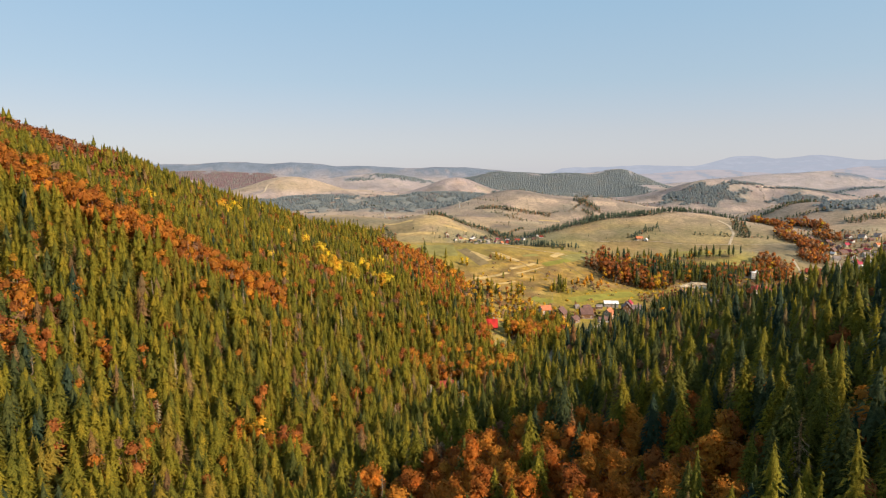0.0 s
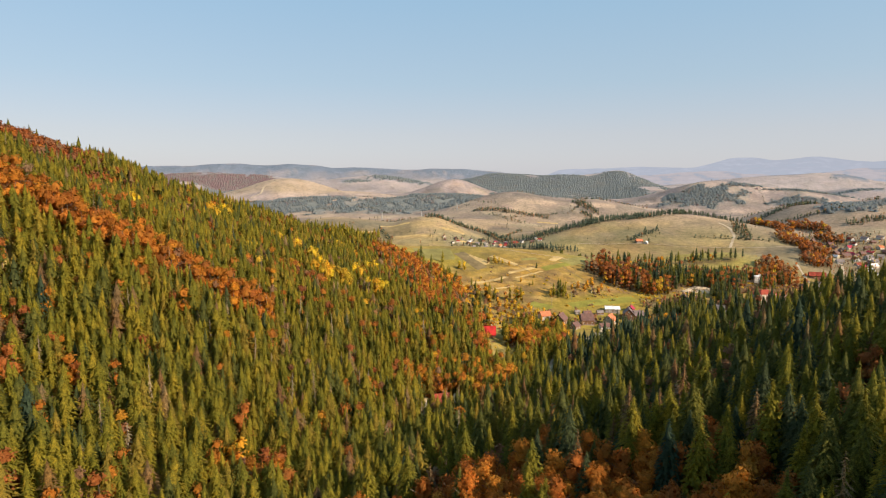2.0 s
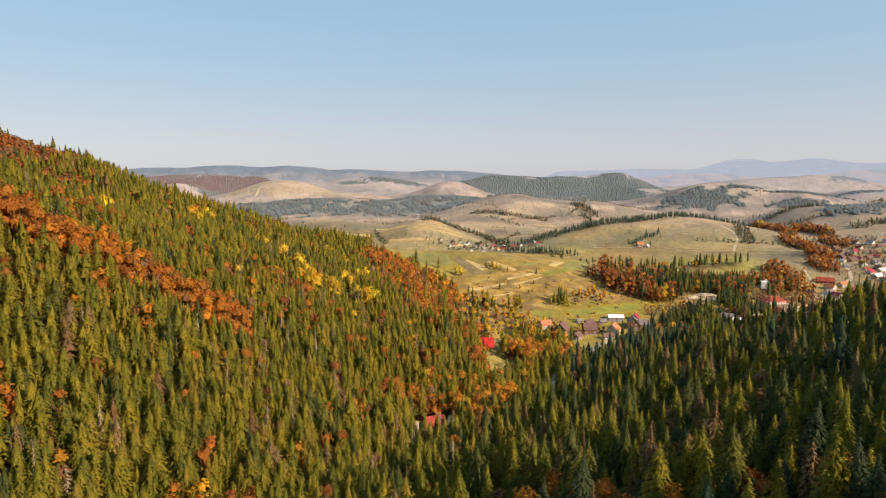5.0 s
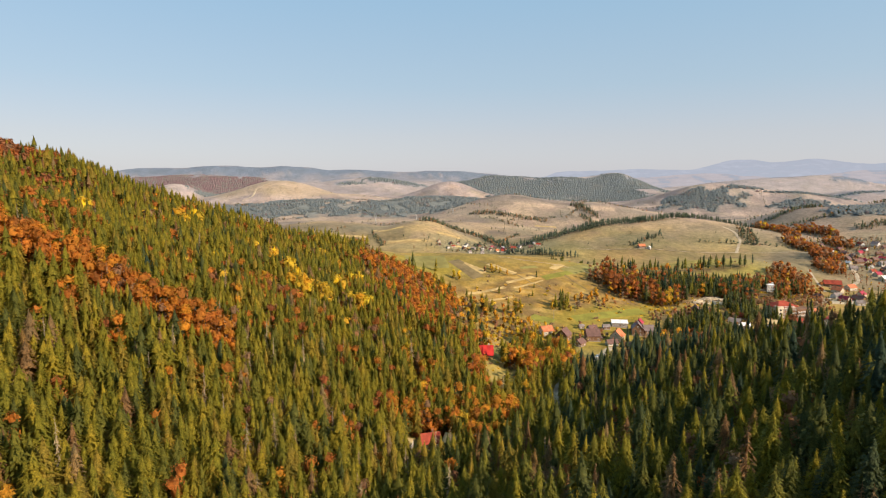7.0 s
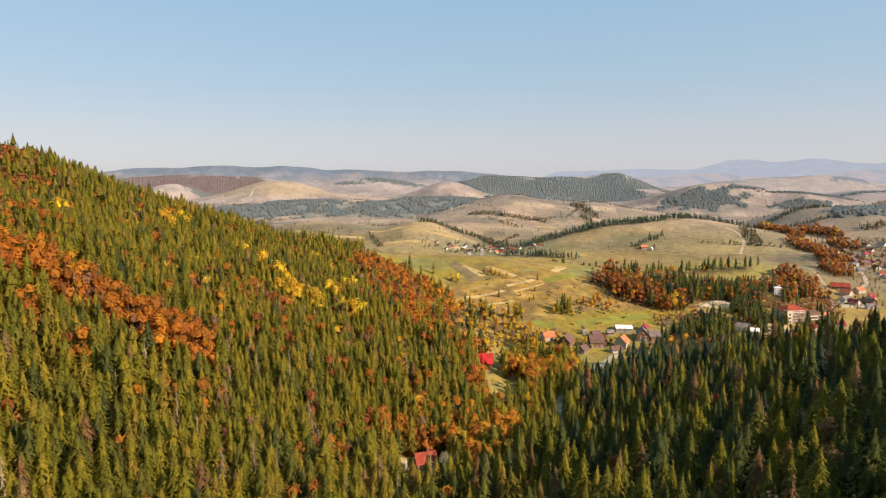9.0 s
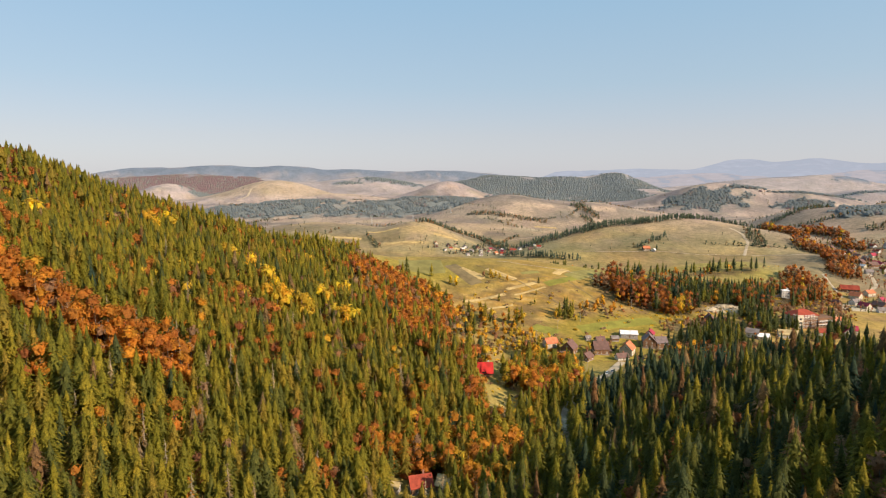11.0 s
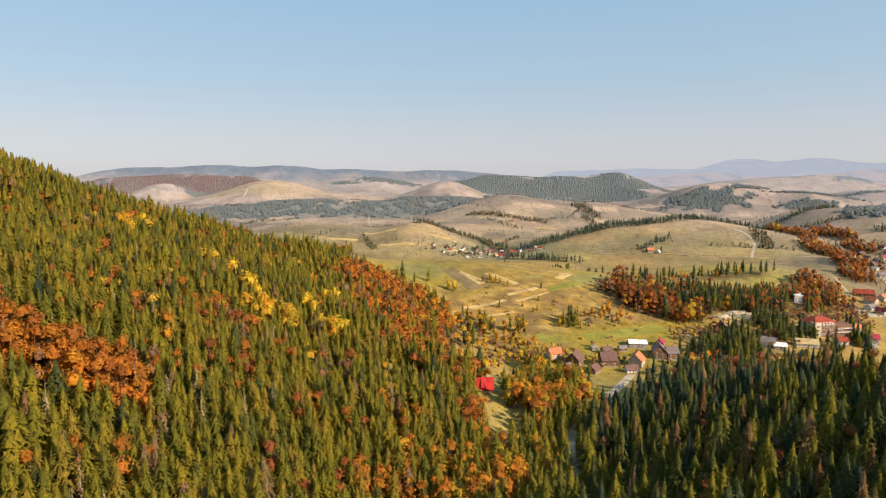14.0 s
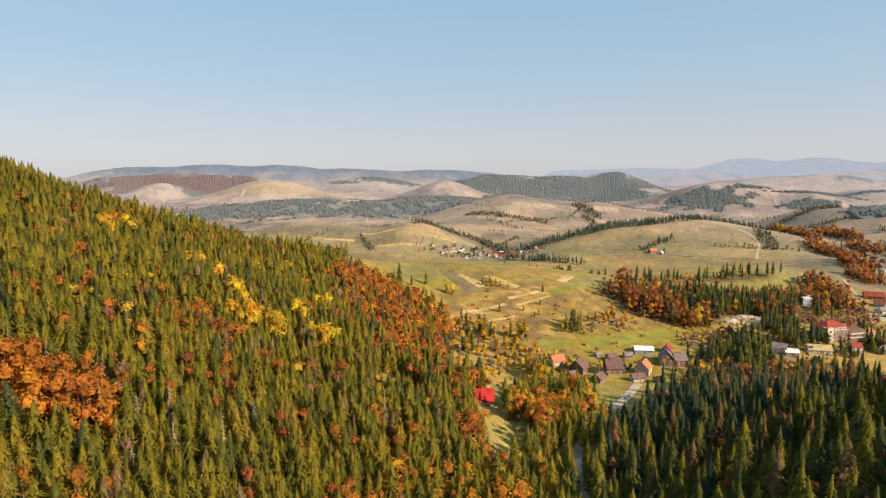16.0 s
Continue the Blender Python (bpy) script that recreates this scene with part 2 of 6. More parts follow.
# ---------------------------------------------------------------- mesh helpers
def mesh_of(name, verts, tris, materials, index=None, tint=None, normals=None):
    """A mesh from arrays of corners and triangles; tint: one value a corner."""
    verts, tris = np.asarray(verts, np.float32), np.asarray(tris, np.int32)
    me = bpy.data.meshes.new(name)
    me.vertices.add(len(verts))
    me.vertices.foreach_set("co", verts.ravel())
    me.loops.add(tris.size)
    me.loops.foreach_set("vertex_index", tris.ravel())
    me.polygons.add(len(tris))
    me.polygons.foreach_set("loop_start", np.arange(0, tris.size, tris.shape[1], dtype=np.int32))
    me.polygons.foreach_set("loop_total", np.full(len(tris), tris.shape[1], np.int32))
    for mat in materials:
        me.materials.append(mat)
    if index is not None:
        me.polygons.foreach_set("material_index", np.asarray(index, np.int32))
    if tint is not None:
        me.attributes.new("tint", "FLOAT", "POINT").data.foreach_set("value", np.asarray(tint, np.float32))
    me.update(calc_edges=True)
    if normals is not None:
        me.normals_split_custom_set_from_vertices(np.asarray(normals, np.float32))
    return me


def leaf_normals(rng, v, middle, flat, loose):
    """Normals of a crown's surface as a whole, loosened leaf by leaf."""
    d = (v - np.array((0, 0, middle))) * np.array((1, 1, flat))
    d = d / np.maximum(np.linalg.norm(d, axis=1), 1e-4)[:, None]
    d = d + loose * rng.normal(size=d.shape) + (0, 0, 0.12)
    return d / np.maximum(np.linalg.norm(d, axis=1), 1e-4)[:, None]


def part(name, bm, material, parent, label=""):
    """Links a bmesh as one mesh object under a thing or a part."""
    me = bpy.data.meshes.new(name)
    bm.to_mesh(me)
    bm.free()
    me.materials.append(material)
    ob = new(name, me)
    ob.parent = parent
    return tagged(ob, label)


def mesh_part(name, me, parent, label=""):
    ob = new(name, me)
    ob.parent = parent
    return tagged(ob, label)


def box(bm, x, y, z, sx, sy, sz, turn=0.0):
    """A box on its base's middle at x, y, z."""
    m = Matrix.Translation((x, y, z + sz / 2)) @ Matrix.Rotation(turn, 4, "Z") @ Matrix.Diagonal((sx, sy, sz, 1))
    bmesh.ops.create_cube(bm, size=1.0, matrix=m)
    return bm


def ellipse(x, y, spot, soft=0.25, ragged=0.18):
    """1 inside an elliptic patch of the plan (x, y, half widths, turn), 0 outside, with a ragged edge."""
    px, py, ra, rb, turn = spot
    c, s = np.cos(np.radians(turn)), np.sin(np.radians(turn))
    u, v = ((x - px) * c + (y - py) * s) / ra, ((y - py) * c - (x - px) * s) / rb
    d = np.hypot(u, v) + ragged * wobble(x, y, 0.9 * min(ra, rb) + 8, px * 0.01)
    return np.clip((1 + soft / 2 - d) / soft, 0, 1)


def strip(x, y, spot, soft=0.12):
    """1 inside a straight-edged field (middle x, y, half length, half width, turn)."""
    px, py, ra, rb, turn = spot
    c, s = np.cos(np.radians(turn)), np.sin(np.radians(turn))
    u, v = np.abs((x - px) * c + (y - py) * s) / ra, np.abs((y - py) * c - (x - px) * s) / rb
    return np.clip((1 + soft / 2 - u) / soft, 0, 1) * np.clip((1 + soft / 2 - v) / soft, 0, 1)


# ---------------------------------------------------------------- where the woods are
CLEARINGS = [(6, 472, 10, 27, 0), (15, 425, 9, 16, -10), (5, 479, 9, 13, 0), (6, 548, 30, 38, -15), (30, 606, 36, 34, 0), (48, 543, 14, 8, 10), (16, 443, 13, 30, -15), (15, 507, 11, 13, 0), (-40, 466, 18, 13, -40), (-22, 330, 16, 17, 0), (247, 716, 24, 9, 15)]


ROAD = [(38, 330), (43, 380), (47, 415), (51, 446), (60, 470), (72, 493), (90, 518), (104, 545), (112, 562)]
DRIVE = [(28, 526), (40, 532), (58, 548), (75, 560)]


def near_line(x, y, points, half):
    """Whether a place lies within half of a line of points."""
    near = np.zeros(np.shape(x), bool)
    for (x0, y0), (x1, y1) in zip(points, points[1:]):
        dx, dy = x1 - x0, y1 - y0
        u = np.clip(((x - x0) * dx + (y - y0) * dy) / (dx * dx + dy * dy), 0, 1)
        near |= np.hypot(x - x0 - u * dx, y - y0 - u * dy) < half
    return near


def clearing(x, y):
    return (np.max([ellipse(x, y, c) for c in CLEARINGS], axis=0) > 0.5) | near_line(x, y, ROAD, 2.3) | near_line(x, y, ROAD[4:8], 5.5)


def mountain_wood(x, y):
    w = wobble(x, y, 46, 1)
    upper = np.where(x < -128, crest_y(x) + 45, 702 - 0.36 * (x + 128)) + 10 * w
    right = np.where(y < 420, 400, left_foot(y) + 12 + ramp(y, 420, 470, 0, 28) - ramp(y, 520, 575, 0, 26) + 7 * w)
    return (x < right) & (y < upper) & (x < right_foot(y) + ramp(y, 300, 420, 400, 0))


def spur_wood(x, y):
    w = wobble(x, y, 40, 4)
    edge = 476 + np.clip(1.5 * (x - 90), -30, 112) + np.clip(0.35 * (x - 150), 0, 20) - np.clip(0.45 * (x - 215), 0, 30) - np.clip(2.2 * (x - 285), 0, 90) + 9 * w
    return (y < edge) & (x > right_foot(y) - 26) & (x < 470)


BEECH_WOODS = [(179, 732, 53, 50, 8), (265, 762, 84, 36, 12), (378, 838, 58, 22, 8), (646, 1410, 18, 80, 8), (612, 1235, 24, 58, -8), (578, 1090, 22, 50, -18), (525, 985, 22, 48, -24), (425, 902, 24, 30, 15), (722, 1390, 20, 66, 8), (700, 1270, 16, 46, 0), (352, 812, 26, 18, 0)]
SPRUCE_WOODS = [(282, 765, 72, 40, 22), (330, 930, 70, 14, 20), (225, 880, 40, 10, 12), (276, 672, 24, 17, 25), (270, 700, 20, 10, 10), (337, 668, 9, 9, 0), (255, 725, 14, 8, 10), (225, 652, 20, 7, 10), (262, 630, 30, 9, 0), (210, 622, 42, 15, 12), (352, 690, 8, 14, 0), (300, 648, 12, 6, 0)]
FAR_WOODS = [(-820, 2200, 260, 140, 0), (-740, 2320, 190, 110, 0), (-436, 2190, 150, 110, 0), (-200, 2260, 240, 170, 0), (-60, 2400, 150, 200, 0), (-230, 2640, 220, 90, 0), (-700, 2600, 120, 60, 0), (858, 2438, 138, 105, 0), (800, 2960, 100, 60, 0), (1175, 2325, 100, 45, 0),
             (1060, 2545, 60, 26, 0), (1700, 2960, 180, 24, 0), (-753, 3485, 80, 24, 0), (-520, 3560, 164, 50, 0), (1290, 2470, 160, 14, -6), (860, 1500, 45, 60, 0), (950, 1580, 60, 40, 0)]
RIDGE_WOODS = [(86, 3480, 280, 230, 0), (409, 3340, 280, 250, 0), (720, 3380, 240, 270, 0), (670, 3040, 160, 150, 0), (930, 3450, 120, 160, 0), (-150, 4130, 300, 60, 0), (-1850, 3360, 260, 170, 0), (-1450, 3340, 280, 190, 0), (-1360, 3020, 110, 110, 0),
               (-2380, 4120, 380, 80, 0), (2256, 3790, 160, 60, 0), (-1700, 4180, 500, 90, 0), (-950, 4150, 330, 70, 0), (250, 3900, 420, 150, 0), (1000, 3560, 120, 60, 0)]
# rows of trees: from x, y to x, y, half width, share of conifers
TREE_ROWS = [(92, 1270, 230, 1336, 17, 0.9), (230, 1340, 350, 1385, 20, 0.95), (350, 1390, 470, 1450, 18, 0.95), (470, 1450, 640, 1490, 10, 0.9), (-131, 1400, -65, 1548, 10, 0.5), (-65, 1540, 15, 1416, 12, 0.35), (15, 1416, 60, 1265, 12, 0.4),
             (285, 1195, 357, 1265, 5, 0.6), (304, 2000, 345, 1865, 16, 0.4), (305, 1855, 318, 1776, 12, 0.4), (60, 1830, 180, 1790, 14, 0.1), (-20, 1880, 60, 1840, 14, 0.2), (-228, 1314, -197, 1237, 6, 0.1), (640, 1560, 900, 1700, 10, 0.6)]
NEAR_ROWS = [(22, 520, 62, 540, 6, 0.97), (-34, 560, -22, 610, 6, 0.8), (53, 1185, 109, 1144, 9, 0.9), (109, 1144, 170, 1120, 9, 0.9), (40, 905, 110, 890, 6, 0.85), (100, 895, 170, 880, 6, 0.7), (-140, 930, -95, 940, 7, 0.9), (240, 905, 330, 945, 9, 0.5), (330, 945, 365, 960, 7, 0.5), (200, 880, 250, 890, 6, 0.5),
             (520, 1230, 545, 1330, 14, 0.2), (800, 1350, 1000, 1400, 16, 0.2), (700, 1500, 850, 1480, 8, 0.2)]


def in_row(x, y, row):
    x0, y0, x1, y1, half, share = row
    dx, dy = x1 - x0, y1 - y0
    u = np.clip(((x - x0) * dx + (y - y0) * dy) / (dx * dx + dy * dy), 0, 1)
    return np.hypot(x - x0 - u * dx, y - y0 - u * dy) < half * (1 + 0.35 * wobble(x, y, 40, x0 * 0.1))


def far_wood(x, y):
    return np.max([ellipse(x, y, c, 0.4, 0.45) for c in FAR_WOODS + RIDGE_WOODS], axis=0)


# ---------------------------------------------------------------- the ground: one sheet out to the horizon
def blend(a, colour, mask):
    return a + (np.array(colour) - a) * np.clip(mask, 0, 1)[..., None]


GREEN_FIELDS = [(112, 595, 62, 42, 12), (185, 660, 50, 26, 15), (330, 985, 60, 34, 15), (400, 985, 90, 60, 20), (120, 650, 60, 20, 15), (-70, 745, 40, 30, 0)]


def cover(x, y):
    """The colour of what grows on the ground, with haze painted into it far off."""
    far = np.hypot(x, y)
    a = np.zeros(x.shape + (3,)) + np.array((0.335, 0.225, 0.07))
    w1, w2, w3 = wobble(x, y, 160, 2), wobble(x, y, 60, 7), wobble(x, y, 420, 4)
    a = blend(a, (0.265, 0.215, 0.07), 0.4 + 0.8 * w1)
    a = blend(a, (0.24, 0.155, 0.075), 0.8 * w2)
    a = blend(a, (0.25, 0.22, 0.065), 0.8 * w3 * (far < 1400))
    knoll = ellipse(x, y, (50, 690, 150, 90, 5), 0.5, 0.3)
    a = blend(a, (0.36, 0.225, 0.06), knoll * np.clip(0.5 + 1.3 * wobble(x, y, 34, 2), 0, 1))
    a = blend(a, (0.42, 0.30, 0.125), knoll * np.clip(1.6 * wobble(x * 0.4, y * 1.7, 26, 5) - 0.1, 0, 0.8))
    a = blend(a, (0.20, 0.135, 0.07), knoll * np.clip(1.7 * wobble(x * 0.5, y * 1.8, 21, 8) - 0.2, 0, 0.85))
    a = blend(a, (0.17, 0.115, 0.06), knoll * np.clip(0.2 + 1.2 * wobble(x, y, 47, 9), 0, 1) * 0.85)
    a = blend(a, (0.24, 0.21, 0.06), ellipse(x, y, (-40, 800, 230, 90, 0), 0.6) * (0.35 + 0.4 * w1))
    for f in GREEN_FIELDS:
        a = blend(a, (0.265, 0.215, 0.045), ellipse(x, y, f, 0.4, 0.25) * 0.8)
    # long strips of fields on the slope beyond the knoll
    u, v = x * 0.985 + y * 0.17, y * 0.985 - x * 0.17
    k = np.floor(v / 26) + 7 * np.floor(u / 130 + 0.37 * np.floor(v / 26))
    tone = np.mod(np.sin(k * 12.9898) * 43758.5453, 1)
    on_slope = ellipse(x, y, (-260, 1310, 380, 170, 0), 0.3)
    a = blend(a, (0.215, 0.185, 0.075), on_slope * (tone > 0.5) * 0.6)
    a = blend(a, (0.34, 0.28, 0.12), on_slope * (tone > 0.86) * 0.8)
    a = blend(a, (0.23, 0.21, 0.085), ellipse(x, y, (330, 1230, 330, 40, 8), 0.5) * 0.6)
    a = blend(a, (0.34, 0.255, 0.145), ellipse(x, y, (480, 1450, 210, 180, 0), 0.6) * 0.7)
    a = blend(a, (0.27, 0.19, 0.115), ellipse(x, y, (900, 1560, 420, 330, 0), 0.5) * 0.8)
    a = blend(a, (0.42, 0.31, 0.155), ellipse(x, y, (-950, 2850, 460, 300, 0), 0.5) * 0.9)
    # next two blends put far haze into the colour, greyer and more lilac
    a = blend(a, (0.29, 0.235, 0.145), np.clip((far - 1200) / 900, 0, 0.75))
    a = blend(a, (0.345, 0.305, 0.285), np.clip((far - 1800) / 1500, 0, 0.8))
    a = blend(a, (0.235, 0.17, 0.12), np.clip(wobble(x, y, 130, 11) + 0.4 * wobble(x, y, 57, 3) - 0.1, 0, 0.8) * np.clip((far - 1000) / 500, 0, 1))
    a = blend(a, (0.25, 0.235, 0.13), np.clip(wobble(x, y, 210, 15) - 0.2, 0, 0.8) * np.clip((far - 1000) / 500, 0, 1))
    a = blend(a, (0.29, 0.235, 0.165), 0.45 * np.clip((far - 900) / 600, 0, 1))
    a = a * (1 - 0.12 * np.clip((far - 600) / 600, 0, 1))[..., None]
    # a patchwork of fields over the far slopes
    for turn, long, wide, seed in ((0.35, 150, 46, 1.7), (-0.25, 210, 70, 4.3)):
        u, v = x * np.cos(turn) + y * np.sin(turn) + 18 * wobble(x, y, 260, seed), y * np.cos(turn) - x * np.sin(turn) + 12 * wobble(x, y, 330, seed + 2)
        k = np.floor(v / wide) * 3.1 + 7.7 * np.floor(u / long + 0.37 * np.floor(v / wide)) + seed
        tone = np.mod(np.sin(k * 12.9898) * 43758.5453, 1)
        a = a * (1 + (0.5 * (tone - 0.5)[..., None] * np.array((1.0, 0.9, 0.7))) * np.clip((far - 1000) / 300, 0, 1)[..., None])
    # blue added with distance, as haze in the ground's colour
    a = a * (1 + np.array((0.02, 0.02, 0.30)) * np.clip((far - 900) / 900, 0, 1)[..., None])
    a = a * (1 - np.array((0.10, 0.12, 0.2)) * ellipse(x, y, (50, 690, 200, 125, 5), 0.6)[..., None])
    a = blend(a, (0.285, 0.245, 0.075), ellipse(x, y, (430, 1000, 115, 85, 20), 0.5) * 0.65 + ellipse(x, y, (430, 1250, 190, 90, 0), 0.6) * 0.08)
    # lilac haze painted over the ground beyond 3000 m
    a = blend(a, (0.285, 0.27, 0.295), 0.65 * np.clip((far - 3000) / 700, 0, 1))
    a = blend(a, (0.40, 0.305, 0.18), 0.45 * ellipse(x, y, (-930, 2880, 430, 170, 0), 0.4, 0.1))
    # village ground
    a = blend(a, (0.19, 0.155, 0.11), ellipse(x, y, (560, 1010, 150, 160, 30), 0.5) * 0.8)
    a = blend(a, (0.22, 0.20, 0.13), ellipse(x, y, (30, 1270, 130, 70, 0), 0.5) * 0.8)
    a = blend(a, (0.42, 0.37, 0.29), ellipse(x, y, (247, 712, 22, 8, 20), 0.4))
    a = blend(a, (0.20, 0.15, 0.09), ellipse(x, y, (205, 655, 34, 18, 15), 0.6, 0.3) * 0.8)
    a = blend(a, (0.42, 0.37, 0.29), ellipse(x, y, (440, 800, 36, 14, 20), 0.4))
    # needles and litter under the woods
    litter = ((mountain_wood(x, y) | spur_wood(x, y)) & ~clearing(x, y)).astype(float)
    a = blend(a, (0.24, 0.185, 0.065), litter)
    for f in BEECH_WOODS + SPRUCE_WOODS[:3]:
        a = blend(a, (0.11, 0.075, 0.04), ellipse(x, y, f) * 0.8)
    # floor of the far woods, with bluish haze mixed in, stronger with distance
    far_haze = np.clip((far - 3000) / 700, 0, 1)
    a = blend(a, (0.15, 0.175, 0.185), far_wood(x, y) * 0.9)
    a = blend(a, (0.132, 0.168, 0.24), np.clip(far_wood(x, y) + (y > 3950) * (0.62 + 0.25 * wobble(x, y, 260, 5)), 0, 0.92) * far_haze)
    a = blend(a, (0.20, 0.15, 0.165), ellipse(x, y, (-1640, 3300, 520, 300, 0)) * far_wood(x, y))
    return a


def build_ground():
    """Rings round a point under the walk's start; finer ahead than behind."""
    ahead = np.linspace(-53, 53, 320)
    behind = np.linspace(53, 307, 50)[1:-1]
    az = np.radians(np.concatenate([ahead, behind]))
    rad = np.concatenate([[0.0], np.geomspace(25, 450, 70), np.geomspace(453, 950, 120), np.geomspace(960, 4840, 100)])
    A, R = np.meshgrid(az, rad)
    X, Y = R * np.sin(A), R * np.cos(A) - 20
    Z = land(X, Y)
    n, m = X.shape
    i, j = np.meshgrid(np.arange(n - 1), np.arange(m), indexing="ij")
    k = (j + 1) % m
    quads = np.stack([i * m + j, (i + 1) * m + j, (i + 1) * m + k, i * m + k], -1).reshape(-1, 4)[:, ::-1]
    me = mesh_of("ground", np.stack([X, Y, Z], -1).reshape(-1, 3), quads, [GROUND])
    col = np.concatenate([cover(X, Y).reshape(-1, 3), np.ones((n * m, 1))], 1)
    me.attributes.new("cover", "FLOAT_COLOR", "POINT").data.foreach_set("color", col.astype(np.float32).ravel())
    me.polygons.foreach_set("use_smooth", np.ones(len(quads), bool))
    return tagged(new("ground", me), "rolling valley land of dry grass, fields and forest floor", "ground", kind="structure")


build_ground()


def way(name, points, width, material, label, lift=0.25, kind="structure", cat="road"):
    """A road or track laid over the land along a line of points."""
    p = np.array(points, float)
    seg = np.r_[0, np.cumsum(np.hypot(*np.diff(p, axis=0).T))]
    s = np.arange(0, seg[-1], 3.0)
    x, y = np.interp(s, seg, p[:, 0]), np.interp(s, seg, p[:, 1])
    ker = np.ones(7) / 7
    x[3:-3], y[3:-3] = np.convolve(x, ker, "valid"), np.convolve(y, ker, "valid")
    dx, dy = np.gradient(x), np.gradient(y)
    ln = np.hypot(dx, dy)
    nx, ny = -dy / ln, dx / ln
    rows = []
    for k, f in enumerate((-0.5, -0.25, 0, 0.25, 0.5)):
        wx = width * f * (1 + 0.12 * wobble(x, y, 17, k) * (abs(f) > 0.4))
        rows.append(np.stack([x + nx * wx, y + ny * wx, land(x, y) + lift - 0.15 * (abs(f) > 0.4)], -1))
    v = np.stack(rows, 1)
    n = len(s)
    i, j = np.meshgrid(np.arange(n - 1), np.arange(4), indexing="ij")
    q = np.stack([i * 5 + j, i * 5 + j + 1, (i + 1) * 5 + j + 1, (i + 1) * 5 + j], -1).reshape(-1, 4)
    return tagged(new(name, mesh_of(name, v.reshape(-1, 3), q[:, ::-1], [material])), label, cat, kind=kind)


way("road", ROAD, 4.6, GRAVEL, "pale gravel road winding down the valley")
way("track", DRIVE, 2.8, GRAVEL, "pale gravel drive from the hamlet to a cabin")
way("road", ROAD[4:], 6.0, GRAVEL, "pale dusty stretch of road before the hamlet", 0.32)
way("road", [(360, 725), (385, 760), (425, 812), (470, 862), (530, 920), (575, 1010), (590, 1110), (640, 1250)], 7.0, GRAVEL, "pale dusty village road between the houses")
way("track", [(470, 1180), (488, 1215), (506, 1250), (515, 1300), (505, 1340)], 5.0, GRAVEL, "pale dirt track climbing a grassy dome", 0.5)
way("track", [(180, 1180), (280, 1178), (380, 1182), (470, 1185), (600, 1150)], 4.0, GRAVEL, "pale dirt track along the foot of the dome", 0.5)
way("track", [(-1060, 2640), (-1035, 2700), (-1050, 2780), (-1010, 2860)], 9.0, GRAVEL, "pale dirt track over a bare hill", 0.8)


def field(x0, y0, x1, y1, half, colours, label, lift=0.12):
    """A mown or ploughed strip of land with clear edges, from end to end, laid on the ground."""
    n, m = 28, 9
    u, v = np.meshgrid(np.linspace(0, 1, n), np.linspace(-1, 1, m), indexing="ij")
    ln = math.hypot(x1 - x0, y1 - y0)
    nx, ny = -(y1 - y0) / ln, (x1 - x0) / ln
    x, y = x0 + (x1 - x0) * u + nx * half * v, y0 + (y1 - y0) * u + ny * half * v
    x, y = x + 0.5 * wobble(x, y, 9, 1), y + 0.5 * wobble(x, y, 11, 2)
    i, j = np.meshgrid(np.arange(n - 1), np.arange(m - 1), indexing="ij")
    q = np.stack([i * m + j, (i + 1) * m + j, (i + 1) * m + j + 1, i * m + j + 1], -1).reshape(-1, 4)
    edge = (np.abs(v) > 0.99) | (u < 0.01) | (u > 0.99)
    z = land(x, y) + lift + 0.1 - 0.3 * edge
    me = mesh_of("field", np.stack([x, y, z], -1).reshape(-1, 3), q, [colours])
    me.polygons.foreach_set("use_smooth", np.ones(len(q), bool))
    return tagged(new("field", me), label, "field", kind="structure")


STRAW = surface("straw", (0.50, 0.37, 0.16), (0.36, 0.26, 0.105), 0.8, 0.12, 0.95)
PLOUGH = surface("ploughed_earth", (0.21, 0.16, 0.075), (0.15, 0.115, 0.055), 0.9, 0.1, 0.95)
GRASS = surface("green_grass", (0.245, 0.235, 0.035), (0.18, 0.175, 0.03), 0.7, 0.08, 0.95)
OLIVE_GRASS = surface("olive_grass", (0.24, 0.215, 0.06), (0.18, 0.165, 0.05), 0.7, 0.06, 0.95)
field(-16, 684, 28, 702, 2.4, STRAW, "narrow mown strip of pale straw on the knoll")
field(28, 711, 62, 731, 2.6, STRAW, "mown strip of pale straw on the knoll")
field(-21, 762, 5, 734, 4.5, STRAW, "slanting strip of pale stubble near the crest")
field(-34, 772, -2, 722, 8.0, PLOUGH, "dark ploughed strip near the crest")
field(8, 760, 40, 735, 4.0, STRAW, "short strip of stubble on the knoll")
field(84, 758, 98, 780, 5.0, STRAW, "patch of pale stubble on the knoll")
field(70, 728, 104, 752, 5.5, GRASS, "fresh green strip of grass on the knoll")
field(100, 752, 140, 800, 11.0, OLIVE_GRASS, "olive-green meadow strip below the crest")
field(49, 638, 70, 624, 7.5, GRASS, "small fresh green field above the hamlet")
field(90, 634, 165, 664, 7.5, GRASS, "long fresh green meadow behind the hamlet")
field(-90, 760, -40, 770, 26, OLIVE_GRASS, "smooth olive-green meadow near the crest")
for _x, _y, _d, _h in ((-60, 1255, 60, 7), (-190, 1262, 80, 6), (-300, 1290, 60, 6), (-95, 1330, 50, 7), (-240, 1345, 70, 5), (150, 1730, 60, 8)):
    field(_x, _y, _x + _d, _y + 4, _h, STRAW, "pale strip of stubble on the far slope", 0.4)
way("track", [(478, 952), (466, 915), (455, 880), (448, 852)], 3.0, GRAVEL, "pale path with a ditch down the side of a pasture", 0.4)
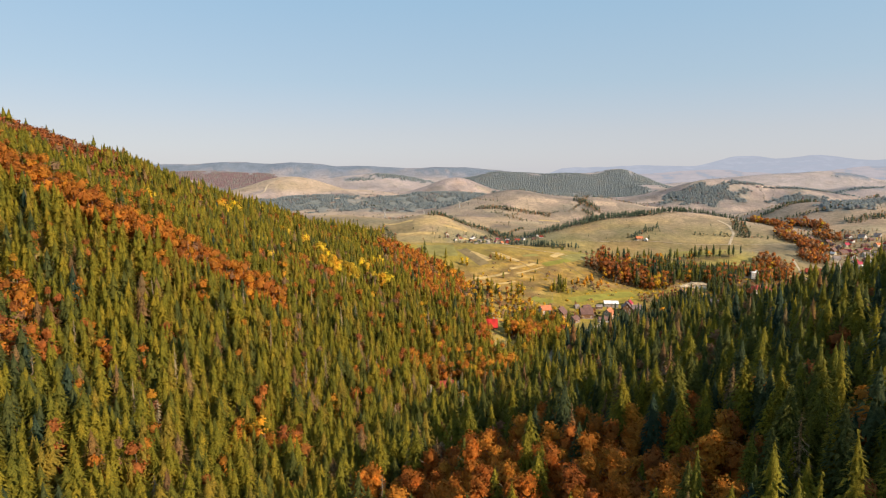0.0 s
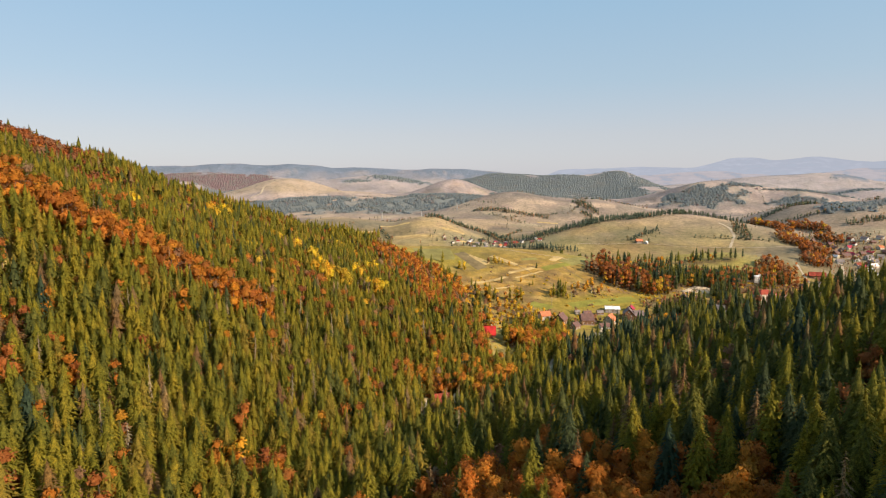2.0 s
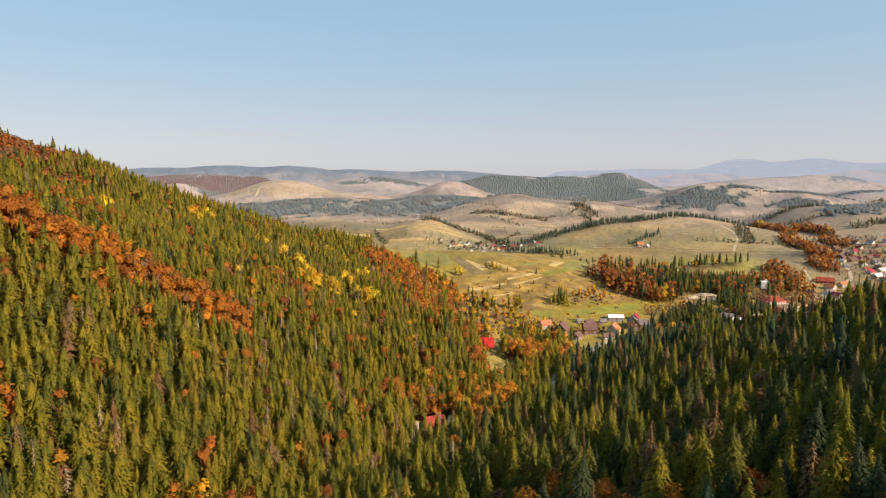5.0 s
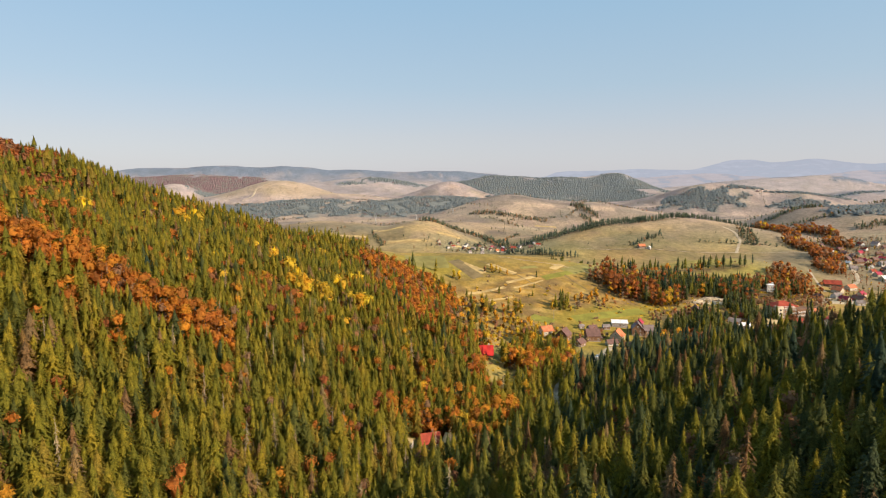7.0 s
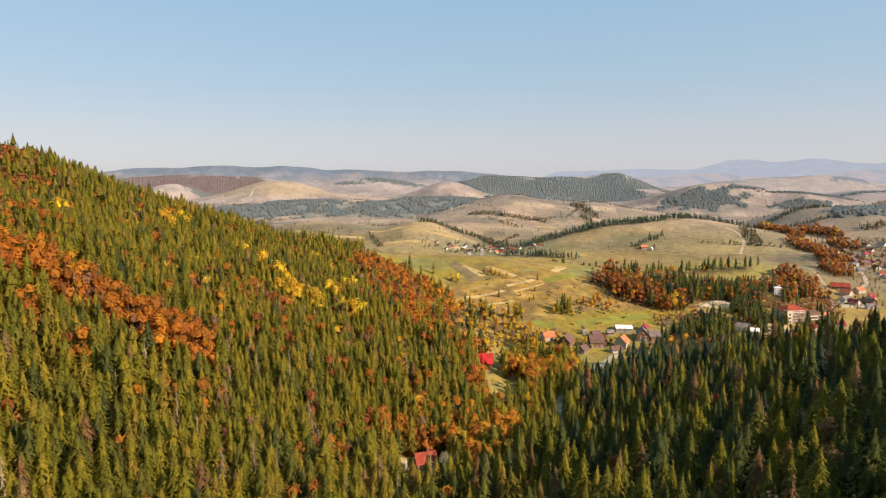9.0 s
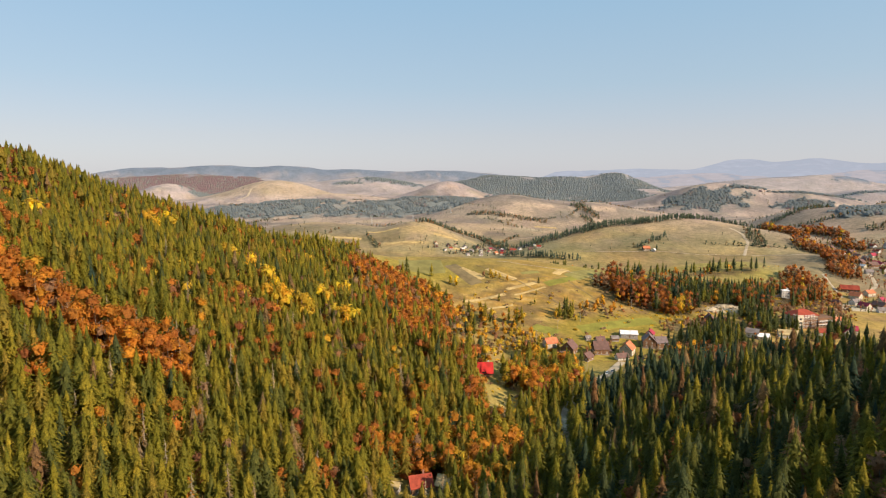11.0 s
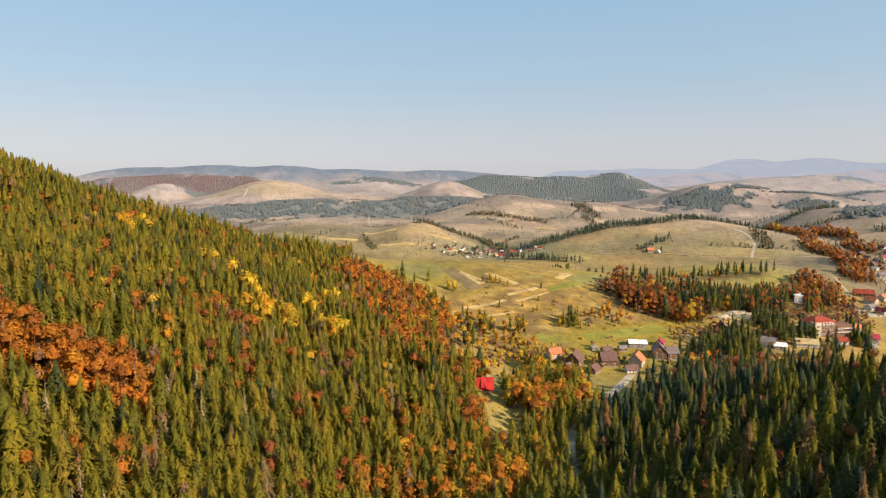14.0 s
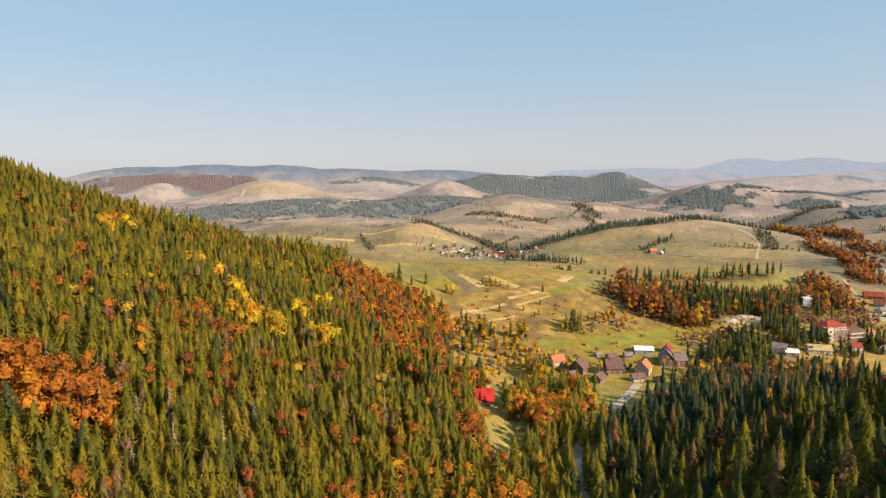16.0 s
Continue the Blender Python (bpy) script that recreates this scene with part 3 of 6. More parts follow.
way("track", [(-4, 772), (31, 742), (62, 710), (85, 679)], 1.8, PLOUGH, "narrow brown ditch running down the knoll", 0.2)
way("track", [(-9, 733), (30, 728), (60, 745), (89, 752), (116, 707)], 1.5, PLOUGH, "thin brown field bank along the knoll", 0.2)
way("track", [(21, 794), (60, 782), (110, 770), (150, 745)], 1.6, GRAVEL, "thin pale path along the knoll's crest", 0.2)
field(36, 700, 70, 722, 1.6, STRAW, "thin mown strip of pale straw on the knoll")
field(-2, 668, 34, 680, 1.8, STRAW, "thin mown strip of pale straw low on the knoll")
field(46, 752, 66, 760, 3.5, OLIVE_GRASS, "short olive-green strip of grass on the knoll")




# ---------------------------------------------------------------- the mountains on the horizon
def haze_glow_material(name, colour, woods):
    """Far mountains with blue haze painted in as glow: they give off as much light as air in front of them would."""
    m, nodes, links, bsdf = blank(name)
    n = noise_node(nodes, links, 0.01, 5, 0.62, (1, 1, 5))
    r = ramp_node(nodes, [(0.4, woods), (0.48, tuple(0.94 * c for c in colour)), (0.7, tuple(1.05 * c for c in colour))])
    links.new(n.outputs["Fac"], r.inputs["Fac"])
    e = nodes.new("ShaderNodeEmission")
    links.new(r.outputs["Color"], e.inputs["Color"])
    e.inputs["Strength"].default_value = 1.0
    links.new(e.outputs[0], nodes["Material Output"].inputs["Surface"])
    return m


def far_range(name, reach, a0, a1, high, peaks, colour, woods, label):
    """A range of mountains between two bearings: a ridge with depth, peaks given as bearing, rise and half width."""
    az = np.radians(np.linspace(a0, a1, 220))
    h = np.full(az.shape, float(high))
    for bearing, rise, half in peaks:
        h = h + rise * np.exp(-((np.degrees(az) - bearing) / half) ** 2)
    h = h + 5 * wobble(az * 4000, az * 0, 420, bearing) + 2.5 * wobble(az * 4000, az * 0, 130, 3)
    ends = np.clip(np.minimum(np.degrees(az) - a0, a1 - np.degrees(az)) / 5.0, 0, 1)
    h = h * ends ** 0.7 - 30 * (1 - ends)
    rows = []
    for dr, f in ((-170, -0.3), (-110, 0.3), (-50, 0.75), (0, 1.0), (60, 0.4)):
        r = reach + dr
        rows.append(np.stack([r * np.sin(az), r * np.cos(az), np.where(f > 0, h * f, -40.0)], -1))
    v = np.stack(rows, 0)
    m = len(az)
    i, j = np.meshgrid(np.arange(4), np.arange(m - 1), indexing="ij")
    q = np.stack([i * m + j, i * m + j + 1, (i + 1) * m + j + 1, (i + 1) * m + j], -1).reshape(-1, 4)
    return tagged(new(name, mesh_of(name, v.reshape(-1, 3), q, [haze_glow_material(name, colour, woods)])), label, "mountains", kind="structure")


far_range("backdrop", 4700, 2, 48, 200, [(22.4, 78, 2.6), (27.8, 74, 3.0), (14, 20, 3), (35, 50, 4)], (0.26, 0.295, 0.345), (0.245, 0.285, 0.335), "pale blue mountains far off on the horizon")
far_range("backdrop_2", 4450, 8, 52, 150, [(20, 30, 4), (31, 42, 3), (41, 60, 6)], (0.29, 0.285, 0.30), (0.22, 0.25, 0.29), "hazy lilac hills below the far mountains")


# ---------------------------------------------------------------- trees
def cone(a, b, ra, rb, sides=5):
    """A tapered limb from a to b: corners and triangles."""
    a, b = np.array(a, float), np.array(b, float)
    d = (b - a) / max(np.linalg.norm(b - a), 1e-6)
    u = np.cross(d, (0.3, 0.9, 0.2))
    u /= np.linalg.norm(u)
    w = np.cross(d, u)
    t = np.arange(sides) * 2 * np.pi / sides
    ring = np.cos(t)[:, None] * u + np.sin(t)[:, None] * w
    v = np.concatenate([a + ra * ring, b + rb * ring])
    i = np.arange(sides)
    j = (i + 1) % sides
    return v, np.concatenate([np.stack([i, j, j + sides], -1), np.stack([i, j + sides, i + sides], -1)])


def joined(pieces):
    """Pieces of (corners, triangles) as one."""
    vs, ts, n = [], [], 0
    for v, t in pieces:
        vs.append(v)
        ts.append(np.asarray(t) + n)
        n += len(v)
    return np.concatenate(vs), np.concatenate(ts)


def spruce_crown(rng, sprays, size, high, wide, bare=0.1, tiers=3, core=0.54):
    """A ragged conical core, dense with small drooping sprays of needles that stand out of it all round."""
    out, up = [], np.array((0, 0, 1.0))
    bulge, lop = rng.uniform(1.4, 1.9), rng.uniform(0, 6.28)

    def profile(u):
        return wide * np.tanh(bulge * (1 - np.clip(u, 0, 1))) * np.minimum(1, 0.75 + 1.8 * u) + 0.1

    if core:
        sides = 6
        i = np.arange(sides)
        k = (i + 1) % sides
        steps = np.linspace(0.0, 1.0, tiers + 1)
        for u0, u1 in zip(steps, steps[1:]):
            phi = rng.uniform(0, 6.28) + i * 2 * np.pi / sides
            r = core * profile(u0) * rng.uniform(0.8, 1.2, sides)
            z = high * (bare + (1 - bare) * u0) + rng.uniform(-0.5, 0.3, sides)
            top = min(high * (bare + (1 - bare) * (u1 + 0.16)), high * 0.985)
            out.append((np.concatenate([np.stack([r * np.cos(phi), r * np.sin(phi), z], -1), [[0, 0, top]]]), np.stack([i, k, np.full(sides, sides)], -1)))
    u = 1 - (1 - (np.arange(sprays) + rng.random(sprays)) / sprays) ** 0.62
    phi = np.arange(sprays) * 2.399963 + rng.uniform(-0.5, 0.5, sprays)
    r = profile(u) * (1 + 0.1 * np.cos(phi - lop))
    o = np.stack([np.cos(phi), np.sin(phi), np.zeros(sprays)], -1)
    turn = rng.uniform(-0.5, 0.5, sprays)
    side = np.stack([-np.sin(phi + turn), np.cos(phi + turn), rng.uniform(-0.25, 0.25, sprays)], -1)
    ahead = np.stack([np.cos(phi + turn), np.sin(phi + turn), -rng.uniform(0.25, 0.85, sprays)], -1)
    ln = size * rng.uniform(0.7, 1.4, sprays) * (0.45 + 0.55 * np.clip(r / wide, 0, 1))
    p = o * (np.maximum(r * rng.uniform(0.85, 1.1, sprays) - ln, 0.05))[:, None] + up * (high * (bare + (1 - bare) * u) + 0.3 * ln)[:, None]
    half = (ln * rng.uniform(0.26, 0.42, sprays))[:, None]
    v = np.stack([p - side * half, p + side * half, p + ahead * (ln * 1.15)[:, None]], 1).reshape(-1, 3)
    out.append((v, np.arange(3 * sprays).reshape(-1, 3)))
    out.append(cone((0, 0, high * 0.9), (0, 0, high), 0.09, 0.02, 3))
    return joined(out)


LUMP_V = np.array([(0, 0, 1), (0.9, 0, 0.42), (0.28, 0.86, 0.42), (-0.73, 0.53, 0.42), (-0.73, -0.53, 0.42), (0.28, -0.86, 0.42), (0.62, 0.45, -0.5), (-0.24, 0.73, -0.5), (-0.77, 0, -0.5), (-0.24, -0.73, -0.5), (0.62, -0.45, -0.5)])
LUMP_T = np.array([(0, k + 1, (k + 1) % 5 + 1) for k in range(5)] + [(k + 1, k + 6, (k + 1) % 5 + 1) for k in range(5)] + [((k + 1) % 5 + 1, k + 6, (k + 1) % 5 + 6) for k in range(5)])


def leafy_crown(rng, twigs, size, high, wide, bare=0.25, lumps=8):
    """A crown of uneven leafy boughs that overlap, with loose small twigs over them and at the edge."""
    n = lumps
    a, r = rng.uniform(0, 6.28) + np.arange(n) * 2.4, wide * rng.uniform(0.3, 0.6, n)
    z = high * np.linspace(bare + (0.16 if n > 3 else 0.24), 0.84, n)
    r = r * (1 - 0.75 * np.clip((z / high - 0.45) / 0.5, 0, 1)) * (0.7 + 0.3 * np.clip(z / high / 0.3, 0, 1))
    boughs = np.stack([r * np.cos(a), r * np.sin(a), z, wide * rng.uniform(0.36, 0.52, n)], -1)
    boughs[n // 2] = (0, 0, high * (0.5 if n > 3 else 0.62), wide * 0.58)
    out = []
    for bx, by, bz, br in boughs:
        v = LUMP_V * rng.uniform(0.78, 1.15, (11, 1)) * br * 0.66 * np.array((1, 1, 1.25))
        c, s = np.cos(a[0] + bz), np.sin(a[0] + bz)
        out.append((np.stack([v[:, 0] * c - v[:, 1] * s + bx, v[:, 0] * s + v[:, 1] * c + by, v[:, 2] + bz], -1), LUMP_T))
    pick = rng.integers(0, n, twigs)
    d = rng.normal(size=(twigs, 3))
    d /= np.linalg.norm(d, axis=1)[:, None]
    d[:, 2] = np.where(d[:, 2] < -0.3, -d[:, 2], d[:, 2])
    c = boughs[pick, :3] + d * boughs[pick, 3:] * rng.uniform(0.6, 1.12, (twigs, 1)) * (1, 1, 1.2)
    nrm = d + 0.75 * rng.normal(size=(twigs, 3)) + (0, 0, 0.3)
    nrm /= np.linalg.norm(nrm, axis=1)[:, None]
    u = np.cross(nrm, rng.normal(size=(twigs, 3)))
    u /= np.linalg.norm(u, axis=1)[:, None]
    w = np.cross(nrm, u)
    s = size * rng.uniform(0.6, 1.4, (twigs, 1))
    v = np.stack([c - u * s - w * s * 0.5, c + u * s - w * s * 0.45, c + w * s * 0.95], 1).reshape(-1, 3)
    return joined(out + [(v, np.arange(3 * twigs).reshape(-1, 3))])


def trunk_of(rng, high, radius, limbs, reach, sides=6):
    out = [cone((0, 0, -1.2), (0, 0, high * 0.55), radius, radius * 0.6, sides), cone((0, 0, high * 0.55), (rng.uniform(-.3, .3), rng.uniform(-.3, .3), high * 0.97), radius * 0.6, 0.03, sides)]
    for _ in range(limbs):
        z, a = high * rng.uniform(0.28, 0.7), rng.uniform(0, 6.28)
        ln = reach * rng.uniform(0.5, 0.95)
        out.append(cone((0, 0, z), (ln * np.cos(a), ln * np.sin(a), z + ln * rng.uniform(0.5, 1.1)), radius * 0.35, 0.03, 4))
    return joined(out)


rng = np.random.default_rng(11)


def stand(kind, detail):
    """A few shapes of one kind of tree for the joined woods: corners, triangles and material of each triangle."""
    shapes = []
    for _ in range(5 if detail < 3 else 4):
        if kind == "spruce":
            sprays, size, tiers = ((14, 2.6, 2), (52, 1.9, 2), (135, 1.25, 3), (220, 1.05, 3))[detail]
            wide = rng.uniform(3.3, 4.5)
            crown = spruce_crown(rng, sprays, size, 20.0, wide, rng.uniform(0.14, 0.28), tiers)
            stem = cone((0, 0, -1), (0, 0, 12), 0.24, 0.12, 3 if detail < 2 else 4)
        elif kind == "dead":
            crown = spruce_crown(rng, 70, 1.3, 20.0, 1.9, 0.2, 1, 0.0)
            stem = cone((0, 0, -1), (0, 0, 19), 0.25, 0.05, 4)
        else:
            twigs, size, lumps = ((12, 1.6, 2), (80, 0.82, 2), (220, 0.47, 4), (270, 0.43, 5))[detail]
            crown = leafy_crown(rng, twigs, size, 16.0, rng.uniform(3.8, 5.2), 0.0, lumps)
            stem = trunk_of(rng, 14, 0.28, 0 if detail < 2 else 3, 3.0, 3)
        v, t = joined([crown, stem])
        piece = (v, t, np.r_[np.zeros(len(crown[1]), int), np.ones(len(stem[1]), int)])
        shapes.append(piece + ((leaf_normals(rng, v, 8.0, 0.8, 0.22),) if kind == "beech" else ()))
    return shapes


def plant(name, shapes, x, y, high, tint, materials, label, base=20.0, spread=None, category="forest", rounded=False):
    """All trees of one wood as one mesh, each with its own height, girth, turn, lean and tint."""
    n = len(x)
    if not n:
        return None
    z = land(x, y) - 0.2
    pick, turn = rng.integers(0, len(shapes), n), rng.uniform(0, 6.283, n)
    girth = high / base * rng.uniform(0.85, 1.25, n) if spread is None else spread
    leanx, leany = rng.normal(0, 0.02, n), rng.normal(0, 0.02, n)
    vs, ts, ms, tn, ns, start = [], [], [], [], [], 0
    for k, (v, t, mi, *soft) in enumerate(shapes):
        q = np.flatnonzero(pick == k)
        if not len(q):
            continue
        c, s = np.cos(turn[q])[:, None], np.sin(turn[q])[:, None]
        g, h = girth[q][:, None], (high[q] / base)[:, None]
        vz = v[None, :, 2] * h
        px = (v[None, :, 0] * c - v[None, :, 1] * s) * g + x[q][:, None] + vz * leanx[q][:, None]
        py = (v[None, :, 0] * s + v[None, :, 1] * c) * g + y[q][:, None] + vz * leany[q][:, None]
        vs.append(np.stack([px, py, vz + z[q][:, None]], -1).reshape(-1, 3))
        ts.append((t[None] + (start + np.arange(len(q)) * len(v))[:, None, None]).reshape(-1, 3))
        ms.append(np.tile(mi, len(q)))
        tn.append(np.repeat(tint[q], len(v)))
        if soft:
            w = soft[0]
            ns.append(np.stack([w[None, :, 0] * c - w[None, :, 1] * s, w[None, :, 0] * s + w[None, :, 1] * c, np.broadcast_to(w[None, :, 2], (len(q), len(v)))], -1).reshape(-1, 3))
        start += len(q) * len(v)
    me = mesh_of(name, np.concatenate(vs), np.concatenate(ts), materials, np.concatenate(ms), np.concatenate(tn), np.concatenate(ns) if ns else None)
    if rounded:
        me.polygons.foreach_set("use_smooth", np.ones(len(me.polygons), bool))
    return tagged(new(name, me), label, category, kind="stuff")


def scatter(x0, x1, y0, y1, gap):
    gx, gy = np.meshgrid(np.arange(x0, x1, gap), np.arange(y0, y1, gap * 0.87))
    gx = gx + (np.arange(gx.shape[0]) % 2)[:, None] * gap / 2
    return (gx + rng.uniform(-0.4, 0.4, gx.shape) * gap).ravel(), (gy + rng.uniform(-0.4, 0.4, gy.shape) * gap).ravel()


SPRUCE = [stand("spruce", d) for d in range(4)]


def far_cone():
    """A conifer far off: two ragged tiers."""
    out = []
    for z0, z1, r in ((2.0, 15.0, 3.6), (9.0, 20.0, 2.3)):
        ph = rng.uniform(0, 6.28) + np.arange(5) * 1.2566
        ring = np.stack([r * np.cos(ph), r * np.sin(ph), np.full(5, z0)], -1) * rng.uniform(0.8, 1.2, (5, 1))
        i = np.arange(5)
        out.append((np.concatenate([ring, [[0, 0, z1]]]), np.stack([i, (i + 1) % 5, np.full(5, 5)], -1)))
    v, t = joined(out)
    return v, t, np.zeros(len(t), int)


FAR_SPRUCE = [far_cone() for _ in range(5)]
BROAD = [stand("beech", d) for d in range(4)]
DEAD = stand("dead", 2)


def bush():
    """A low bush, leafy to the ground."""
    v, t = leafy_crown(rng, 62, 1.15, 16.0, 8.0, -0.12, 3)
    return v, t, np.zeros(len(t), int), leaf_normals(rng, v, 5.0, 0.8, 0.3)


BUSH = [bush() for _ in range(6)]
WOOD_MATS, LEAF_MATS = [NEEDLE, BARK], [LEAF, BARK]

# the beech band that runs down the mountain, and the russet patches near it
BEECH_BAND = [(-340, 262), (-295, 276), (-250, 292), (-194, 311), (-185, 316), (-176, 319), (-166, 322), (-156, 324), (-145, 327), (-135, 333), (-130, 339)]
RUST_PATCHES = [(-84, 222, 15, 8, 20), (-12, 190, 34, 10, 15), (10, 152, 58, 34, 8), (-345, 405, 45, 40, 0), (-175, 205, 12, 8, 0), (-195, 225, 14, 10, 0), (100, 140, 16, 10, 0), (-58, 318, 5, 4, 0), (-440, 505, 105, 45, 15), (-370, 495, 26, 16, 0), (-330, 420, 26, 10, 20)]
SLOPE_RUST = [(-149, 290, 5, 4, 0), (-171, 298, 5, 4, 0), (-256, 564, 10, 9, 0), (-128, 353, 7, 6, 0), (-125, 437, 8, 7, 0), (-141, 448, 7, 6, 0), (-218, 468, 6, 5, 0), (-157, 322, 5, 4, 0), (-322, 476, 10, 9, 0), (-302, 460, 10, 9, 0)]
VALLEY_RUST = [(170, 575, 16, 10, 0), (185, 480, 16, 8, 20), (10, 372, 9, 14, 0), (30, 482, 18, 6, -10), (-38, 352, 16, 7, 0), (-8, 352, 12, 6, 0), (2, 335, 8, 8, 0), (63, 523, 10, 9, 0), (26, 470, 14, 5, 0), (44, 492, 9, 6, 0), (32, 455, 7, 14, -15), (0, 425, 8, 10, 0), (167, 505, 9, 8, 0), (161, 593, 8, 7, 0), (84, 530, 8, 10, 0), (178, 588, 9, 6, 0)]
GOLD_PATCHES = [(-246, 533, 10, 8, 0), (-239, 551, 7, 5, 0), (-191, 546, 8, 8, 0), (-124, 457, 9, 9, 0), (-137, 486, 7, 6, 0), (-110, 465, 7, 6, 0), (-103, 497, 7, 6, 0), (-81, 473, 6, 5, 0), (-99, 525, 6, 5, 0), (-161, 516, 6, 5, 0), (-253, 432, 6, 5, 0), (-349, 461, 9, 8, 0), (-24, 716, 9, 6, 0), (21, 384, 4, 4, 0)]


def patchy(x, y, spots, ragged=0.3):
    return np.max([ellipse(x, y, c, 0.3, ragged) for c in spots], axis=0)


def build_near_woods():
    ax, ay = scatter(-640, 480, -260, 830, 4.5)
    bx, by = scatter(-640, 480, -260, 830, 6.1)
    mountain = mountain_wood(ax, ay) & ~(spur_wood(ax, ay) & (ax > right_foot(ay) - 12))
    spur = spur_wood(bx, by) & (bx > right_foot(by) - 12)
    mt = np.r_[np.ones(mountain.sum(), bool), np.zeros(spur.sum(), bool)]
    x, y = np.r_[ax[mountain], bx[spur]], np.r_[ay[mountain], by[spur]]
    crowded = mt & (rng.random(len(x)) < 0.25) & (ellipse(x, y, (-52, 605, 66, 112, 18), 0.5) > 0.5)
    crowded |= mt & (x > -22) & (y > 505) & (rng.random(len(x)) < 0.35)
    keep = ~clearing(x, y) & ~crowded
    x, y, mt = x[keep], y[keep], mt[keep]
    n = len(x)
    r = rng.random(n)
    band, rust, gold = near_line(x + 2 * wobble(x, y, 22, 1), y + 2 * wobble(x, y, 17, 4), BEECH_BAND, 12.0).astype(float), patchy(x, y, RUST_PATCHES + SLOPE_RUST + VALLEY_RUST), patchy(x, y, GOLD_PATCHES)
    mixed_slope = ellipse(x, y, (-52, 605, 66, 112, 18), 0.5) * 0.8          # where spruce gives way to beech towards the meadows
    shrubby = ((x > -22) & (y > 520)).astype(float) * 0.62
    valley_mix = (mt & (x > 4) & (y > 462) & (y <= 560)) * 0.42 + (mt & (x > -45) & (x < 30) & (y > 330) & (y < 420)) * 0.22
    speck = 0.035 + 0.10 * np.clip(wobble(x, y, 75, 3), 0, 1) + 0.3 * (mt & (y > 360) & (x < -60)) * np.clip(wobble(x, y, 60, 6) + 0.3, 0, 1)
    p_leaf = np.maximum.reduce([band, rust * np.where((x < -330) & (y > 440), 0.97, 0.85), gold * 0.7, mixed_slope, shrubby, valley_mix, np.where(mt, speck * 0.85, 0.06)])
    leafy = r < p_leaf
    tint_leaf = np.clip(rng.normal(0.43, 0.15, n), 0.02, 0.78)
    tint_leaf = np.where(band > 0.4, np.clip(rng.normal(0.5, 0.09, n), 0.3, 0.68), tint_leaf)
    tint_leaf = np.where(gold > 0.4, rng.uniform(0.8, 1.0, n), tint_leaf)
    tint_leaf = np.where((mixed_slope > 0.3) & (x > -60 + 0.3 * (y - 600)), np.clip(rng.normal(0.52, 0.17, n), 0.2, 0.9), tint_leaf)
    tint_leaf = np.where(shrubby > 0, rng.choice([0.02, 0.1, 0.5, 0.62, 0.72, 0.78, 0.82, 0.88], n), tint_leaf)
    tint_leaf = np.where(rng.random(n) < 0.04, rng.uniform(0, 0.1, n), tint_leaf)
    tint_leaf = np.where((valley_mix > 0.15) & (rng.random(n) < 0.8), np.clip(rng.normal(0.64, 0.13, n), 0.3, 0.9), tint_leaf)
    tint_leaf = np.where((x < -300) & (y > 430), np.clip(rng.normal(0.2, 0.1, n), 0.02, 0.5), tint_leaf)
    birch = leafy & mt & (y > 380) & (rng.random(n) < 0.12) & (mixed_slope < 0.3) & (x > -300)
    tint_leaf = np.where(birch, rng.uniform(0.78, 0.96, n), tint_leaf)
    tint_leaf = np.where(~mt & (rust < 0.4), rng.uniform(0.0, 0.3, n), tint_leaf)
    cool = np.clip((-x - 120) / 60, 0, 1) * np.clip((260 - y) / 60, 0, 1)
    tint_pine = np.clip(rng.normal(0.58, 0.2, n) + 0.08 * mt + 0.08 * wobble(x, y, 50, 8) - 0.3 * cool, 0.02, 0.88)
    # shade on the spur's slope is put into the tint: darker spruces there
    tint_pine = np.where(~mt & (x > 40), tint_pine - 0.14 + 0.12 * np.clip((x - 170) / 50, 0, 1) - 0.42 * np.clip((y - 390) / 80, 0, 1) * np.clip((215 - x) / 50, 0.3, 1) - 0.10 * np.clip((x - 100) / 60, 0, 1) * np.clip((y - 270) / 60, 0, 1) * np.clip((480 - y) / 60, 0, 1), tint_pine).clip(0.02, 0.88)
    dry = rng.random(n) < np.where(mt, 0.03, 0.10)
    tint_pine = np.where(dry, rng.uniform(0.92, 1, n), tint_pine)
    high = np.where(mt, np.clip(rng.normal(17.5, 3.2, n), 9, 25), np.clip(rng.normal(21.0, 5.0, n), 9, 30)) - np.where(y > 560, 1.5, 0)
    high = high - np.where(~mt, 4.0 * np.clip((x - 130) / 60, 0, 1) * np.clip((y - 340) / 60, 0, 1), 0)
    low = np.clip(rng.normal(13.0, 2.2, n), 7, 18) + 3.0 + 2.8 * (band > 0.4) - 1.5 * (y > 520) - 5.0 * shrubby * rng.random(n) + 6.5 * (gold > 0.4)
    seen = (x > -0.92 * y - 45) & (x < 0.68 * y + 32) & (y > 95)
    dist = np.hypot(x, np.maximum(y - 150, 0))
    near = seen & (y < 280) & (x > -110) & (x < 125)
    singles = near & (x > -44) & (x < 84) & (y > 122) & (y < 212)
    under = (np.abs(x) < 130) & (y > -40) & (y <= 95)
    thin = seen | (rng.random(n) < np.where(under, 0.35, 0.07)) | ((x > 120) & (y < 200) & (y > -60) & (rng.random(n) < 0.5))
    rest = thin & ~singles
    level = np.where(dist > 330, 1, np.where(near, 3, 2))
    level = np.where(~seen, np.where(under, 1, 0), level)
    where = (("spruce_forest", "dense spruce forest on the mountainside, olive to dark green"), ("mixed_forest", "russet and golden autumn beeches among the spruces"))
